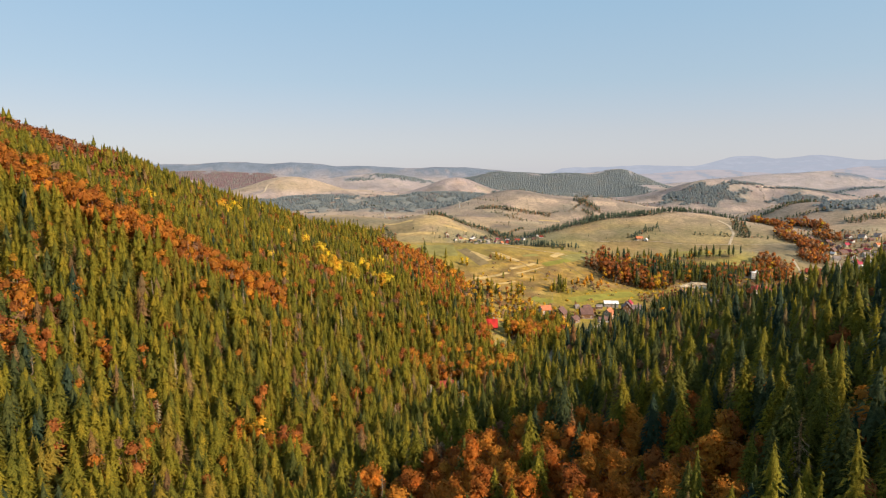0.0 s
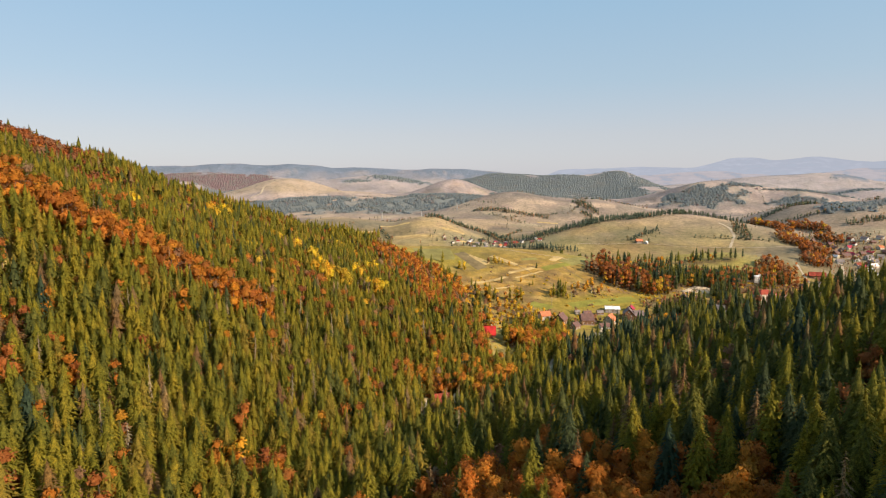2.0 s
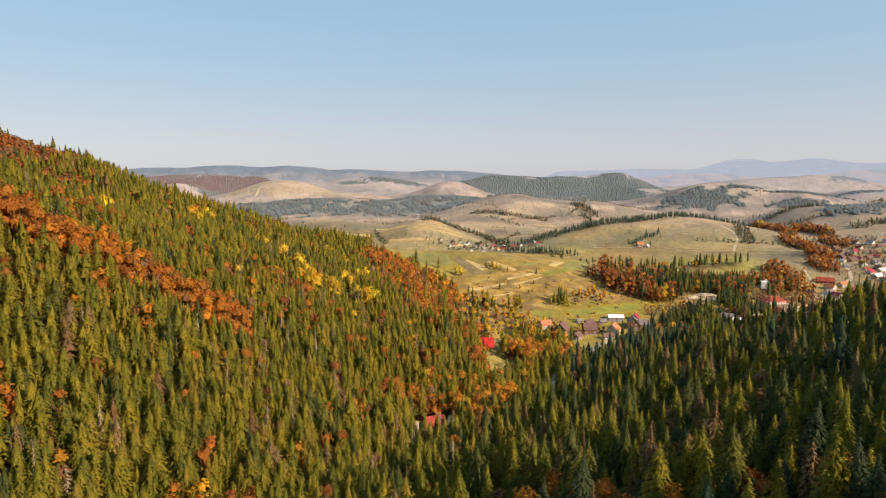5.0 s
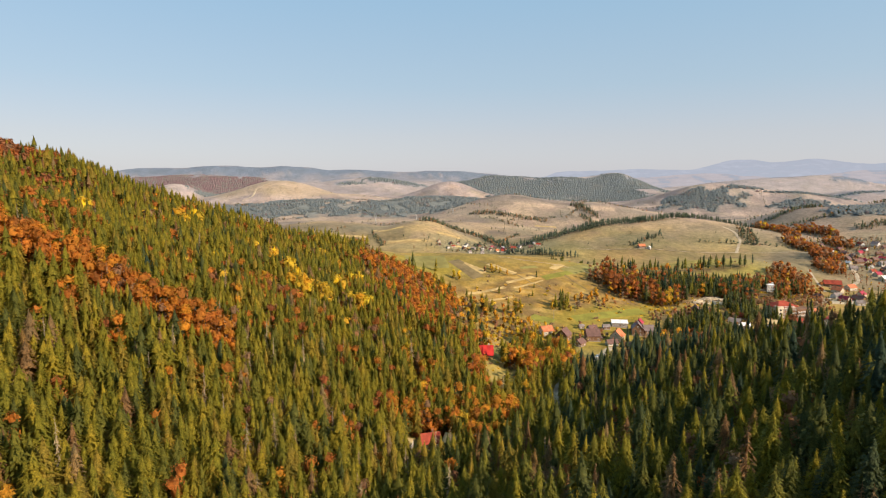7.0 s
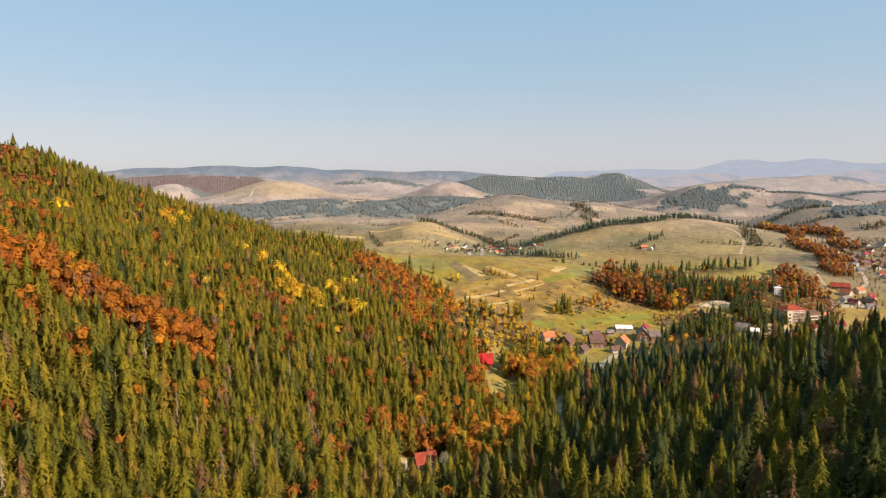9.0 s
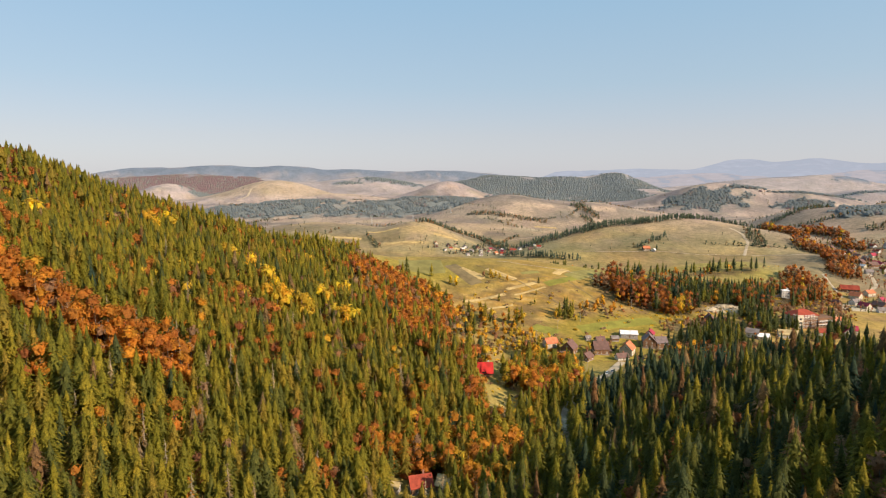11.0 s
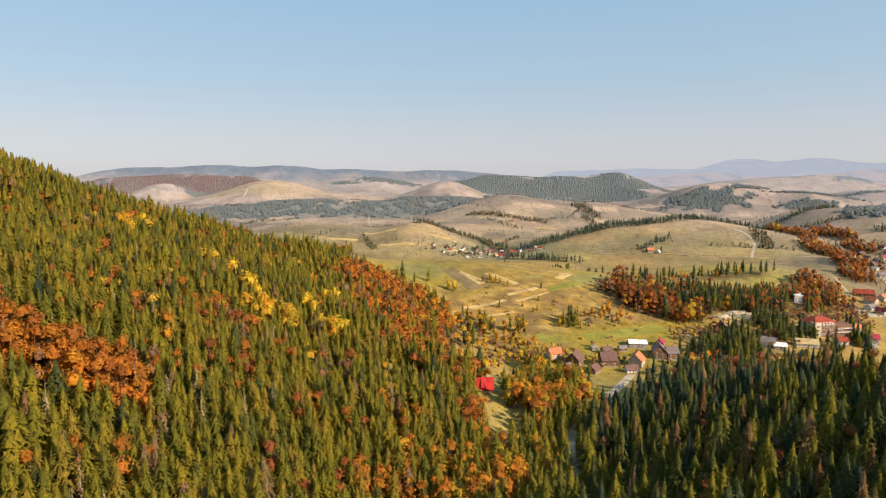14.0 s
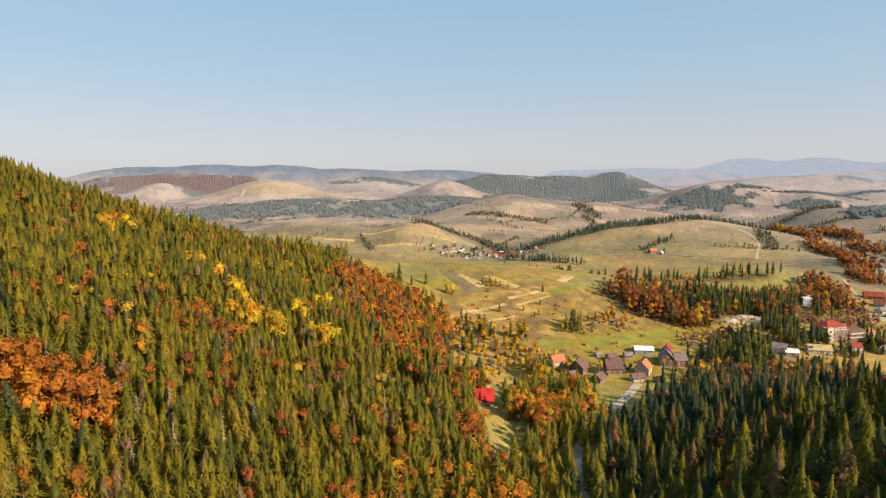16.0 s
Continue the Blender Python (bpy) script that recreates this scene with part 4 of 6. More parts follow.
    for lv in range(4):
        q = rest & ~leafy & (level == lv)
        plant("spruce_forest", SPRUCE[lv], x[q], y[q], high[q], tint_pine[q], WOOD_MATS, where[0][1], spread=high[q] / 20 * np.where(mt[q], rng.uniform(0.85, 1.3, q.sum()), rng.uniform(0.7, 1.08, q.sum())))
        q = rest & leafy & (level == lv)
        plant("autumn_forest", BROAD[lv], x[q], y[q], low[q], tint_leaf[q], LEAF_MATS, where[1][1], base=16.0)
    dx, dy = scatter(-420, 60, 170, 470, 15)
    grove = np.max([ellipse(dx, dy, f, 0.6, 0.4) for f in ((-150, 300, 60, 12, -15), (-95, 330, 40, 12, -20), (-40, 300, 60, 40, 0))], axis=0)
    q = mountain_wood(dx, dy) & ~clearing(dx, dy) & (rng.random(len(dx)) < 0.13 + 0.5 * grove)
    m = int(q.sum())
    plant("dead_spruces", DEAD, dx[q], dy[q], rng.uniform(15, 24, m), rng.uniform(0, 1, m), [DRY_NEEDLE, PALE_BARK], "thin grey-brown dead spruces standing in the forest", spread=rng.uniform(0.8, 1.2, m))
    return x[singles], y[singles], leafy[singles], high[singles], low[singles], dry[singles]


SINGLES = build_near_woods()


def single_tree(kind):
    """One tree with its parts, to be copied: a spruce, a dry spruce or a beech."""
    name = {"spruce": "spruce_tree", "dry": "dry_spruce_tree", "beech": "beech_tree"}[kind]
    top = new(name)
    if kind == "beech":
        v, t = leafy_crown(rng, 1100, 0.3, 15.0, rng.uniform(3.8, 5.0), 0.04, 11)
        me, tv = mesh_of("crown", v, t, [LEAF_NEAR], normals=leaf_normals(rng, v, 7.5, 0.8, 0.22)), trunk_of(rng, 14, 0.26, 16, 4.4)
        label = "beech tree in russet autumn leaf among spruces"
    else:
        wide = rng.uniform(3.3, 4.4) * (0.8 if kind == "dry" else 1)
        v, t = spruce_crown(rng, 260 if kind == "dry" else 700, 0.95, 20.0, wide, rng.uniform(0.05, 0.12), 4, 0.2 if kind == "dry" else 0.55)
        me, tv = mesh_of("crown", v, t, [DRY_NEAR if kind == "dry" else NEEDLE_NEAR]), joined([cone((0, 0, -1.2), (0, 0, 19), 0.3, 0.05, 7)])
        label = "tall olive-green spruce tree with drooping boughs" if kind == "spruce" else "half-dead grey-brown spruce tree with thin boughs"
    mesh_part("trunk", mesh_of("trunk", *tv, [BARK]), top)
    mesh_part("crown", me, top)
    return tagged(top, label, "tree", {"spruce": "spruces near the flight", "dry": "dry spruces", "beech": "beeches near the flight"}[kind])


def build_singles():
    x, y, leafy, high, low, dry = SINGLES
    kinds = {k: [single_tree(k) for _ in range(m)] for k, m in (("spruce", 6), ("dry", 2), ("beech", 4))}
    used = set()
    for i in range(len(x)):
        k = "beech" if leafy[i] else "dry" if dry[i] else "spruce"
        ob = kinds[k][i % len(kinds[k])]
        s = low[i] / 15 if leafy[i] else high[i] / 20
        m = pose(x[i], y[i], float(land(x[i], y[i])) - 0.2, rng.normal(0, 1.2), rng.normal(0, 1.2), rng.uniform(0, 360))
        if ob.name not in used:
            used.add(ob.name)
            ob.scale = (1, 1, 1)
            ob.matrix_basis = m @ Matrix.Diagonal((s, s, s, 1))
        else:
            c = copy_thing(ob, m)
            c.scale = (s * rng.uniform(0.9, 1.12), s * rng.uniform(0.9, 1.12), s)
    for obs in kinds.values():
        for ob in obs:
            if ob.name not in used:
                for o in (*ob.children_recursive, ob):
                    bpy.data.objects.remove(o)


build_singles()


def before_chapel(x, y):
    """The gap in the wood that leaves the white building in view."""
    return (np.abs(x - 369 * (y - 150) / 685) < 10) & (y > 725) & (y < 836)


def build_meadow_trees():
    """Woods and single trees round the meadows, the hamlet and the village."""
    x, y = scatter(60, 800, 600, 1560, 6.4)
    beech = np.max([ellipse(x, y, f) for f in BEECH_WOODS], axis=0) > 0.5
    core = np.maximum(ellipse(x, y, SPRUCE_WOODS[0], 0.5, 0.35), 0.75 * ellipse(x, y, (214, 748, 34, 42, 0), 0.5, 0.35))
    in_beech = beech & (rng.random(len(x)) > 0.72 * core) & ~clearing(x, y) & ~before_chapel(x, y)
    n = int(in_beech.sum())
    bx, by, bh = x[in_beech], y[in_beech], np.clip(rng.normal(13.8, 3.4, n) + 2.5 * wobble(x[in_beech], y[in_beech], 22, 5), 8, 23)
    t = np.clip(rng.normal(0.29, 0.15, n) - 0.05 * (by > 900) + 0.12 * wobble(bx, by, 34, 3), 0.03, 0.7)
    t = np.where((rng.random(n) < 0.07) | ((by < 700) & (rng.random(n) < 0.4)), rng.uniform(0.72, 0.92, n), t)
    for k, lv in ((by < 900, 2), (by >= 900, 1)):
        plant("beech_wood", BROAD[lv], bx[k], by[k], bh[k], t[k], LEAF_MATS, "russet and orange beech wood above the meadows", 16.0)
    x, y = scatter(150, 420, 600, 960, 5.2)
    pine = np.max([ellipse(x, y, f, 0.3, 0.3) for f in SPRUCE_WOODS], axis=0) * np.where(ellipse(x, y, SPRUCE_WOODS[0], 0.5, 0.35) > 0.2, 0.62, 0.85)
    pine = np.maximum(pine, np.clip(0.24 + 0.3 * wobble(x, y, 30, 4) + 0.22 * ellipse(x, y, (214, 748, 34, 42, 0), 0.5, 0.35), 0.08, 0.6) * (np.max([ellipse(x, y, f) for f in BEECH_WOODS], axis=0) > 0.5))
    free = (np.hypot((x - 318) / 30, (y - 690) / 16) > 1) & ~clearing(x, y) & (np.hypot((x - 280) / 16, (y - 642) / 15) > 1) & (np.hypot((x - 248) / 13, (y - 634) / 17) > 1) & ~before_chapel(x, y) & ((y < 860) | (rng.random(len(x)) < 0.22))
    in_pine = (rng.random(len(x)) < pine) & free
    n = int(in_pine.sum())
    py = y[in_pine]
    plant("spruce_wood", SPRUCE[2], x[in_pine], py, np.where(py > 715, rng.uniform(14, 23, n), np.where((py < 646) & (x[in_pine] > 226), rng.uniform(5, 10, n), np.where((py < 662) & (x[in_pine] > 285), rng.uniform(6, 12, n), rng.uniform(11, 21, n)))), np.clip(rng.normal(0.28, 0.16, n), 0.02, 0.8), WOOD_MATS, "dark green spruces at the meadow's edge", spread=rng.uniform(0.68, 1.1, n))
    # bare and russet bushes between the hamlet and the hotel, and in the gardens
    x, y = scatter(-30, 420, 515, 860, 5.0)
    bushy = np.max([0.75 * ellipse(x, y, (205, 655, 36, 16, 15), 0.5, 0.3), 0.6 * ellipse(x, y, (240, 668, 26, 12, 0), 0.5, 0.3), 0.22 * ellipse(x, y, (104, 592, 62, 26, 12), 0.4, 0.2), 0.6 * ellipse(x, y, (345, 735, 50, 26, 20), 0.5, 0.3), 0.5 * ellipse(x, y, (395, 790, 40, 20, 30), 0.5, 0.3),
                   0.36 * ellipse(x, y, (22, 604, 32, 26, 0), 0.4, 0.3), 0.5 * ellipse(x, y, (52, 572, 16, 10, 20), 0.5, 0.3), 0.1 * ellipse(x, y, (2, 548, 26, 30, -15), 0.3, 0.3), 0.35 * ellipse(x, y, (110, 668, 26, 9, 15), 0.5, 0.3)], axis=0)
    homes = np.array([(60, 595), (74, 583), (103, 606), (99, 583), (131, 622), (121, 584), (143, 602), (152, 601), (151, 629), (85, 564), (113, 569), (219, 673), (231, 672), (264, 668), (342, 665), (352, 708)])
    clear = np.min(np.hypot(x[:, None] - homes[:, 0], y[:, None] - homes[:, 1]), axis=1) > 8
    q = (rng.random(len(x)) < bushy) & clear & ~near_line(x, y, ROAD, 4.5)
    n = int(q.sum())
    plant("garden_bushes", BUSH, x[q], y[q], np.where(x[q] < 52, rng.uniform(5, 10, n), rng.uniform(2.5, 6, n)), np.where((x[q] < 62) & (rng.random(n) < 0.75), rng.uniform(0.66, 0.94, n), rng.choice([0.0, 0.0, 0.02, 0.04, 0.06, 0.1, 0.14, 0.88], n)), LEAF_MATS, "bare brown and yellowing bushes round the hamlet's gardens", 16.0, spread=rng.uniform(0.3, 0.6, n), category="bushes")
    # village greenery: low broadleaved trees and spruces between houses
    x, y = scatter(150, 860, 620, 1400, 10.5)
    q = (np.max([ellipse(x, y, f, 0.4, 0.2) for f in ((540, 1010, 170, 170, 0), (290, 670, 90, 50, 20), (640, 1230, 100, 130, 0), (440, 830, 60, 60, 0), (730, 1150, 90, 160, 10))], axis=0) > 0.5) & (rng.random(len(x)) < 0.62) & ((y < 870) | (x > 535 + 0.35 * (y - 985))) & ~before_chapel(x, y) & ~((x > 285) & (y < 700))
    x, y = x[q], y[q]
    n = len(x)
    s = rng.random(n) < 0.22
    x0, y0 = scatter(-110, 160, 1190, 1330, 13)
    q = (ellipse(x0, y0, (20, 1250, 130, 55, 0), 0.4) > 0.5) & (rng.random(len(x0)) < 0.8)
    m = int(q.sum())
    plant("village_trees", BROAD[0], x0[q], y0[q], rng.uniform(4, 9, m), rng.uniform(0.2, 1, m), [MID_WOOD, BARK], "bare and russet garden trees of a far village", 16.0)
    plant("village_spruces", SPRUCE[1], x[s], y[s], rng.uniform(7, 13, s.sum()), rng.uniform(0.05, 0.5, s.sum()), WOOD_MATS, "dark spruces between the village houses")
    plant("village_trees", BROAD[0], x[~s], y[~s], rng.uniform(5, 10, (~s).sum()), rng.choice([0.0, 0.03, 0.06, 0.1, 0.12, 0.2, 0.3, 0.88], (~s).sum()), LEAF_MATS, "bare and yellowing orchard trees between village houses", 16.0)


build_meadow_trees()


def build_tree_rows():
    """Hedges, gullies and shelter belts."""
    for n, row in enumerate(TREE_ROWS + NEAR_ROWS):
        x0, y0, x1, y1, half, share = row
        x, y = scatter(min(x0, x1) - 2 * half, max(x0, x1) + 2 * half, min(y0, y1) - 2 * half, max(y0, y1) + 2 * half, 6.5 if y0 < 1000 else 7.0)
        q = in_row(x, y, row) & (rng.random(len(x)) < (np.clip(0.5 + 0.8 * wobble(x, y, 28, 6), 0.1, 0.95) if 860 < y0 < 1000 else 0.95))
        x, y = x[q], y[q]
        pine = rng.random(len(x)) < share
        far = y0 > 1000
        m, k = int(pine.sum()), int((~pine).sum())
        plant("spruce_row", SPRUCE[1], x[pine], y[pine], rng.uniform(8, 16, m) if far else rng.uniform(5, 13, m), rng.uniform(0, 0.5, m) if far else rng.uniform(0.05, 0.5, m), [MID_WOOD if far else NEEDLE, BARK], "row of dark spruces along a field edge", spread=rng.uniform(0.6, 1.0, m))
        plant("hedge", BUSH, x[~pine], y[~pine], rng.uniform(4, 9, k), rng.uniform(0.3, 1.0, k) if far else rng.uniform(0.05, 0.75, k), [MID_WOOD if far else LEAF, BARK], "hedge of russet and bare bushes along a field edge", 16.0)


build_tree_rows()


def build_far_woods():
    x, y = scatter(-1200, 1500, 1150, 2720, 9.0)
    q = (far_wood(x, y) > rng.uniform(0.2, 0.8, len(x))) & (np.abs(x) < 0.95 * y) & (y < 2700) & (wobble(x, y, 150, 7) + 0.5 * wobble(x, y, 60, 2) > np.where(x < 100, -0.22, -2))
    x, y = x[q], y[q]
    n = len(x)
    t = np.clip(rng.normal(0.32, 0.2, n) + 0.25 * np.clip(wobble(x, y, 230, 4), 0, 1), 0, 1)
    plant("far_woods", FAR_SPRUCE, x, y, rng.uniform(4.5, 9, n), t, [HAZED_WOOD, BARK], "hazy dark woods on the distant hills", spread=rng.uniform(1.6, 2.5, n))
    domes = []
    for _ in range(5):
        ph = np.arange(6) * np.pi / 3 + rng.uniform(-0.2, 0.2, 6)
        low = np.stack([np.cos(ph), np.sin(ph), np.full(6, -0.3)], -1) * rng.uniform(0.85, 1.15, (6, 1))
        mid = np.stack([0.55 * np.cos(ph + 0.5), 0.55 * np.sin(ph + 0.5), np.full(6, 0.72)], -1) * rng.uniform(0.85, 1.15, (6, 1))
        i = np.arange(6)
        j = (i + 1) % 6
        tri = np.concatenate([np.stack([i, j, i + 6], -1), np.stack([j, j + 6, i + 6], -1), np.stack([i + 6, j + 6, np.full(6, 12)], -1)])
        domes.append((np.concatenate([low, mid, [[rng.uniform(-.2, .2), rng.uniform(-.2, .2), 1.0]]]), tri, np.zeros(18, int)))
    x, y = scatter(-2600, 2500, 2700, 3900, 10.0)
    d = np.hypot(x, y)
    q = (far_wood(x, y) > rng.uniform(0.2, 0.8, len(x))) & (np.abs(x) < 0.92 * y) & (d < 4300) & (y >= 2700)
    x, y = x[q], y[q]
    n = len(x)
    t = np.clip(rng.normal(0.3, 0.16, n) + 0.25 * np.clip(wobble(x, y, 230, 4), 0, 1) + 0.6 * (ellipse(x, y, (-1640, 3300, 520, 300, 0)) > 0.5), 0, 1)
    plant("far_woods", domes, x, y, rng.uniform(3.0, 6.5, n), t, [HAZED_WOOD], "hazy dark woods on the distant hills", 1.0, spread=rng.uniform(4.5, 8.0, n), rounded=True)
    # hedges between the far fields
    for _ in range(64):
        hy = rng.uniform(1180, 2600)
        hx = rng.uniform(-0.55, 0.62) * hy
        turn, ln = rng.choice((0.35, -0.25, 1.3, -0.9)) + rng.normal(0, 0.1), rng.uniform(60, 220)
        m = int(ln / 7)
        u = np.linspace(-0.5, 0.5, m) * ln
        px, py = hx + u * np.cos(turn) + rng.normal(0, 3, m), hy + u * np.sin(turn) + rng.normal(0, 3, m)
        plant("hedge", BUSH if rng.random() < 0.7 else SPRUCE[0], px, py, rng.uniform(3, 8, m), rng.uniform(0.1, 1, m), [MID_WOOD, BARK], "hedge of low bushes between distant fields", 16.0, spread=rng.uniform(0.3, 0.7, m))
    # loose trees over the far fields
    x, y = scatter(-1500, 1500, 1150, 3000, 27)
    q = (wobble(x, y, 300, 3) + 0.6 * wobble(x, y, 90, 9) > 0.42) & (np.abs(x) < 0.95 * y)
    n = int(q.sum())
    plant("far_bushes", BROAD[0], x[q], y[q], rng.uniform(3, 8, n), rng.uniform(0, 1, n), [MID_WOOD, BARK], "loose bushes over the distant pastures", 16.0)


build_far_woods()


def tuft(rng, cards, size):
    """A low bush: leafy twigs over a flat dome."""
    a, r = rng.uniform(0, 6.28, cards), np.sqrt(rng.random(cards))
    c = np.stack([r * np.cos(a), r * np.sin(a), 0.75 * np.sqrt(1 - 0.8 * r * r) * rng.uniform(0.5, 1, cards)], -1)
    u = rng.normal(size=(cards, 3)) * size
    w = rng.normal(size=(cards, 3)) * size * 0.8
    v = np.stack([c - u, c + w, c + u, c - w], 1).reshape(-1, 3)
    i = np.arange(cards)[:, None] * 4
    return v, np.concatenate([i + (0, 1, 2), i + (0, 2, 3)]), np.zeros(2 * cards, int)


def build_scrub():
    """Low bushes and tussocks on the knoll, in the clearings and along the forest edge."""
    shapes = [tuft(rng, 12, 0.4) for _ in range(5)]
    x, y = scatter(-60, 470, 405, 1010, 4.0)
    patch = np.clip(wobble(x, y, 38, 6) + 0.5 * wobble(x, y, 15, 2), 0, 1)
    on = ellipse(x, y, (70, 680, 120, 62, 8), 0.5) * (0.04 + 0.22 * patch) + ellipse(x, y, (205, 690, 75, 26, 12), 0.4) * 0.35 + ellipse(x, y, (30, 600, 60, 32, -10), 0.4) * 0.3 + ellipse(x, y, (0, 505, 40, 50, 0), 0.4) * 0.1 + ellipse(x, y, (16, 443, 16, 34, -15), 0.4) * 0.4 + ellipse(x, y, (400, 985, 90, 60, 20), 0.4) * 0.02 + ellipse(x, y, (300, 800, 110, 40, 10), 0.4) * 0.25
    q = rng.random(len(x)) < on
    x, y = x[q], y[q]
    n = len(x)
    s = rng.gamma(3.0, 0.36, n).clip(0.5, 2.8)
    plant("scrub", shapes, x, y, s * 0.9, rng.choice([0.0, 0.0, 0.02, 0.05, 0.8, 0.86, 0.88, 0.92], n), [LEAF, BARK], "low brown and yellowing bushes on rough grass", 1.0, spread=s, category="bushes")


build_scrub()


def lone_trees():
    """Trees that stand by themselves on the meadows, each a thing of its own."""
    def make(name, kind, x, y, high, label):
        top = new(name)
        if kind == "spruce":
            v, t = spruce_crown(rng, 170, 1.5, 20.0, rng.uniform(4.0, 5.2), 0.04, 3)
            crown, stem, s = mesh_of("crown", v, t, [NEEDLE_NEAR]), cone((0, 0, -2), (0, 0, 18), 0.3, 0.06, 6), high / 20
        else:
            v, t = leafy_crown(rng, 340, 0.5, 15.0, 5.2, 0.0, 7)
            crown, stem, s = mesh_of("crown", v, t, [LEAF], tint=np.full(len(v), kind), normals=leaf_normals(rng, v, 7.5, 0.8, 0.22)), trunk_of(rng, 13, 0.3, 6, 4.5), high / 15
        mesh_part("trunk", mesh_of("trunk", *stem, [BARK]), top)
        mesh_part("crown", crown, top)
        top.matrix_basis = pose(x, y, float(land(x, y)) - 0.2, 0, 0, rng.uniform(0, 360)) @ Matrix.Diagonal((s, s, s, 1))
        tagged(top, label, "tree", "lone trees on the meadows")
    for x, y, h in ((63, 729, 8), (58, 703, 6), (55, 684, 7), (51, 681, 5), (-51, 735, 15), (-77, 728, 19), (-64, 722, 12), (76, 660, 16), (81, 662, 19), (86, 658, 17), (80, 654, 13), (84, 668, 17), (89, 664, 15), (20, 688, 9), (320, 1190, 12), (398, 1105, 8)):
        make("spruce_tree", "spruce", x, y, h, "dark spruce standing by itself on a dry meadow")
    for x, y, h, t in ((14, 734, 8, 0.85), (22, 735, 7, 0.9), (30, 731, 6, 0.8), (5, 737, 7, 0.08), (-24, 717, 11, 0.97), (-30, 720, 10, 0.97), (72, 655, 8, 0.85), (105, 680, 9, 0.72), (112, 676, 8, 0.68), (98, 676, 7, 0.78), (126, 672, 9, 0.6), (42, 690, 6, 0.82), (160, 596, 9, 0.92), (66, 590, 6, 0.82), (90, 652, 6, 0.88), (74, 664, 7, 0.86), (116, 684, 10, 0.76), (122, 690, 11, 0.8), (131, 681, 9, 0.7)):
        make("broadleaf_tree", t, x, y, h, "small yellowing tree standing on a dry meadow" if t > 0.5 else "small bare bushy tree on a dry meadow")
    for x, y, h, t in ((52, 602, 7, 0.86), (12, 742, 8, 0.88), (18, 740, 7, 0.9), (48, 575, 7, 0.84), (40, 590, 8, 0.8), (56, 586, 6, 0.78), (70, 602, 5, 0.8)):
        make("broadleaf_tree", t, x, y, h, "small yellowing tree standing on a dry meadow" if t > 0.5 else "small bare bushy tree on a dry meadow")


lone_trees()


# ---------------------------------------------------------------- houses
PLASTER = surface("cream_plaster", (0.56, 0.50, 0.39), (0.46, 0.41, 0.31), 3, 0.4, 0.9)
WHITE_PLASTER = surface("white_plaster", (0.66, 0.65, 0.62), (0.54, 0.53, 0.5), 3, 0.4, 0.9)
TIMBER = surface("brown_timber", (0.24, 0.13, 0.07), (0.13, 0.07, 0.04), 4, 0.5, 0.8, stretch=(1, 1, 6))
GREY_WALL = surface("grey_wall", (0.36, 0.33, 0.30), (0.24, 0.22, 0.20), 3, 0.4, 0.9)
STONE_BASE = surface("stone_base", (0.34, 0.31, 0.28), (0.22, 0.20, 0.18), 4, 0.6, 0.95)
RED_ROOF = surface("red_metal_roof", (0.34, 0.066, 0.036), (0.23, 0.042, 0.026), 2, 0.3, 0.7, spec=0.15)
BRIGHT_RED_ROOF = surface("bright_red_roof", (0.52, 0.03, 0.025), (0.36, 0.022, 0.02), 2, 0.3, 0.62, spec=0.2)
MAGENTA_ROOF = surface("crimson_roof", (0.38, 0.045, 0.075), (0.27, 0.03, 0.055), 2, 0.3, 0.62, spec=0.2)
ORANGE_ROOF = surface("orange_tile_roof", (0.58, 0.20, 0.09), (0.42, 0.13, 0.06), 3, 0.4, 0.8)
BROWN_ROOF = surface("brown_roof", (0.17, 0.095, 0.08), (0.11, 0.06, 0.05), 3, 0.4, 0.7)
GREY_ROOF = surface("grey_sheet_roof", (0.27, 0.235, 0.225), (0.17, 0.15, 0.145), 2, 0.3, 0.8, spec=0.12)
DUSK_ROOF = surface("brown_grey_roof", (0.20, 0.155, 0.15), (0.13, 0.10, 0.10), 3, 0.4, 0.7)
PALE_ROOF = surface("pale_sheet_roof", (0.82, 0.82, 0.82), (0.70, 0.70, 0.71), 2, 0.3, 0.7, spec=0.2)
TAN_ROOF = surface("tan_roof", (0.50, 0.40, 0.20), (0.38, 0.29, 0.15), 3, 0.4, 0.8)
FRAME = surface("window_frame_paint", (0.78, 0.77, 0.74), (0.66, 0.65, 0.62), 6, 1.0, 0.6)
BRICK = surface("chimney_brick", (0.38, 0.18, 0.12), (0.26, 0.12, 0.08), 5, 0.8, 0.9)
GLASS, _n, _l, _b = blank("window_glass")
_b.inputs["Base Color"].default_value, _b.inputs["Roughness"].default_value, _b.inputs["Specular IOR Level"].default_value = (0.03, 0.035, 0.04, 1), 0.08, 0.8


def gable_body(length, width, wall, rise):
    """Walls with their gables; the ridge runs along x."""
    bm = bmesh.new()
    ends = []
    for x in (-length / 2, length / 2):
        ends.append([bm.verts.new(p) for p in ((x, -width / 2, -2.5), (x, width / 2, -2.5), (x, width / 2, wall), (x, 0, wall + rise), (x, -width / 2, wall))])
    a, b = ends
    bm.faces.new(a)
    bm.faces.new(b[::-1])
    for i in range(5):
        j = (i + 1) % 5
        bm.faces.new((a[j], a[i], b[i], b[j]))
    bmesh.ops.recalc_face_normals(bm, faces=bm.faces)
    return bm


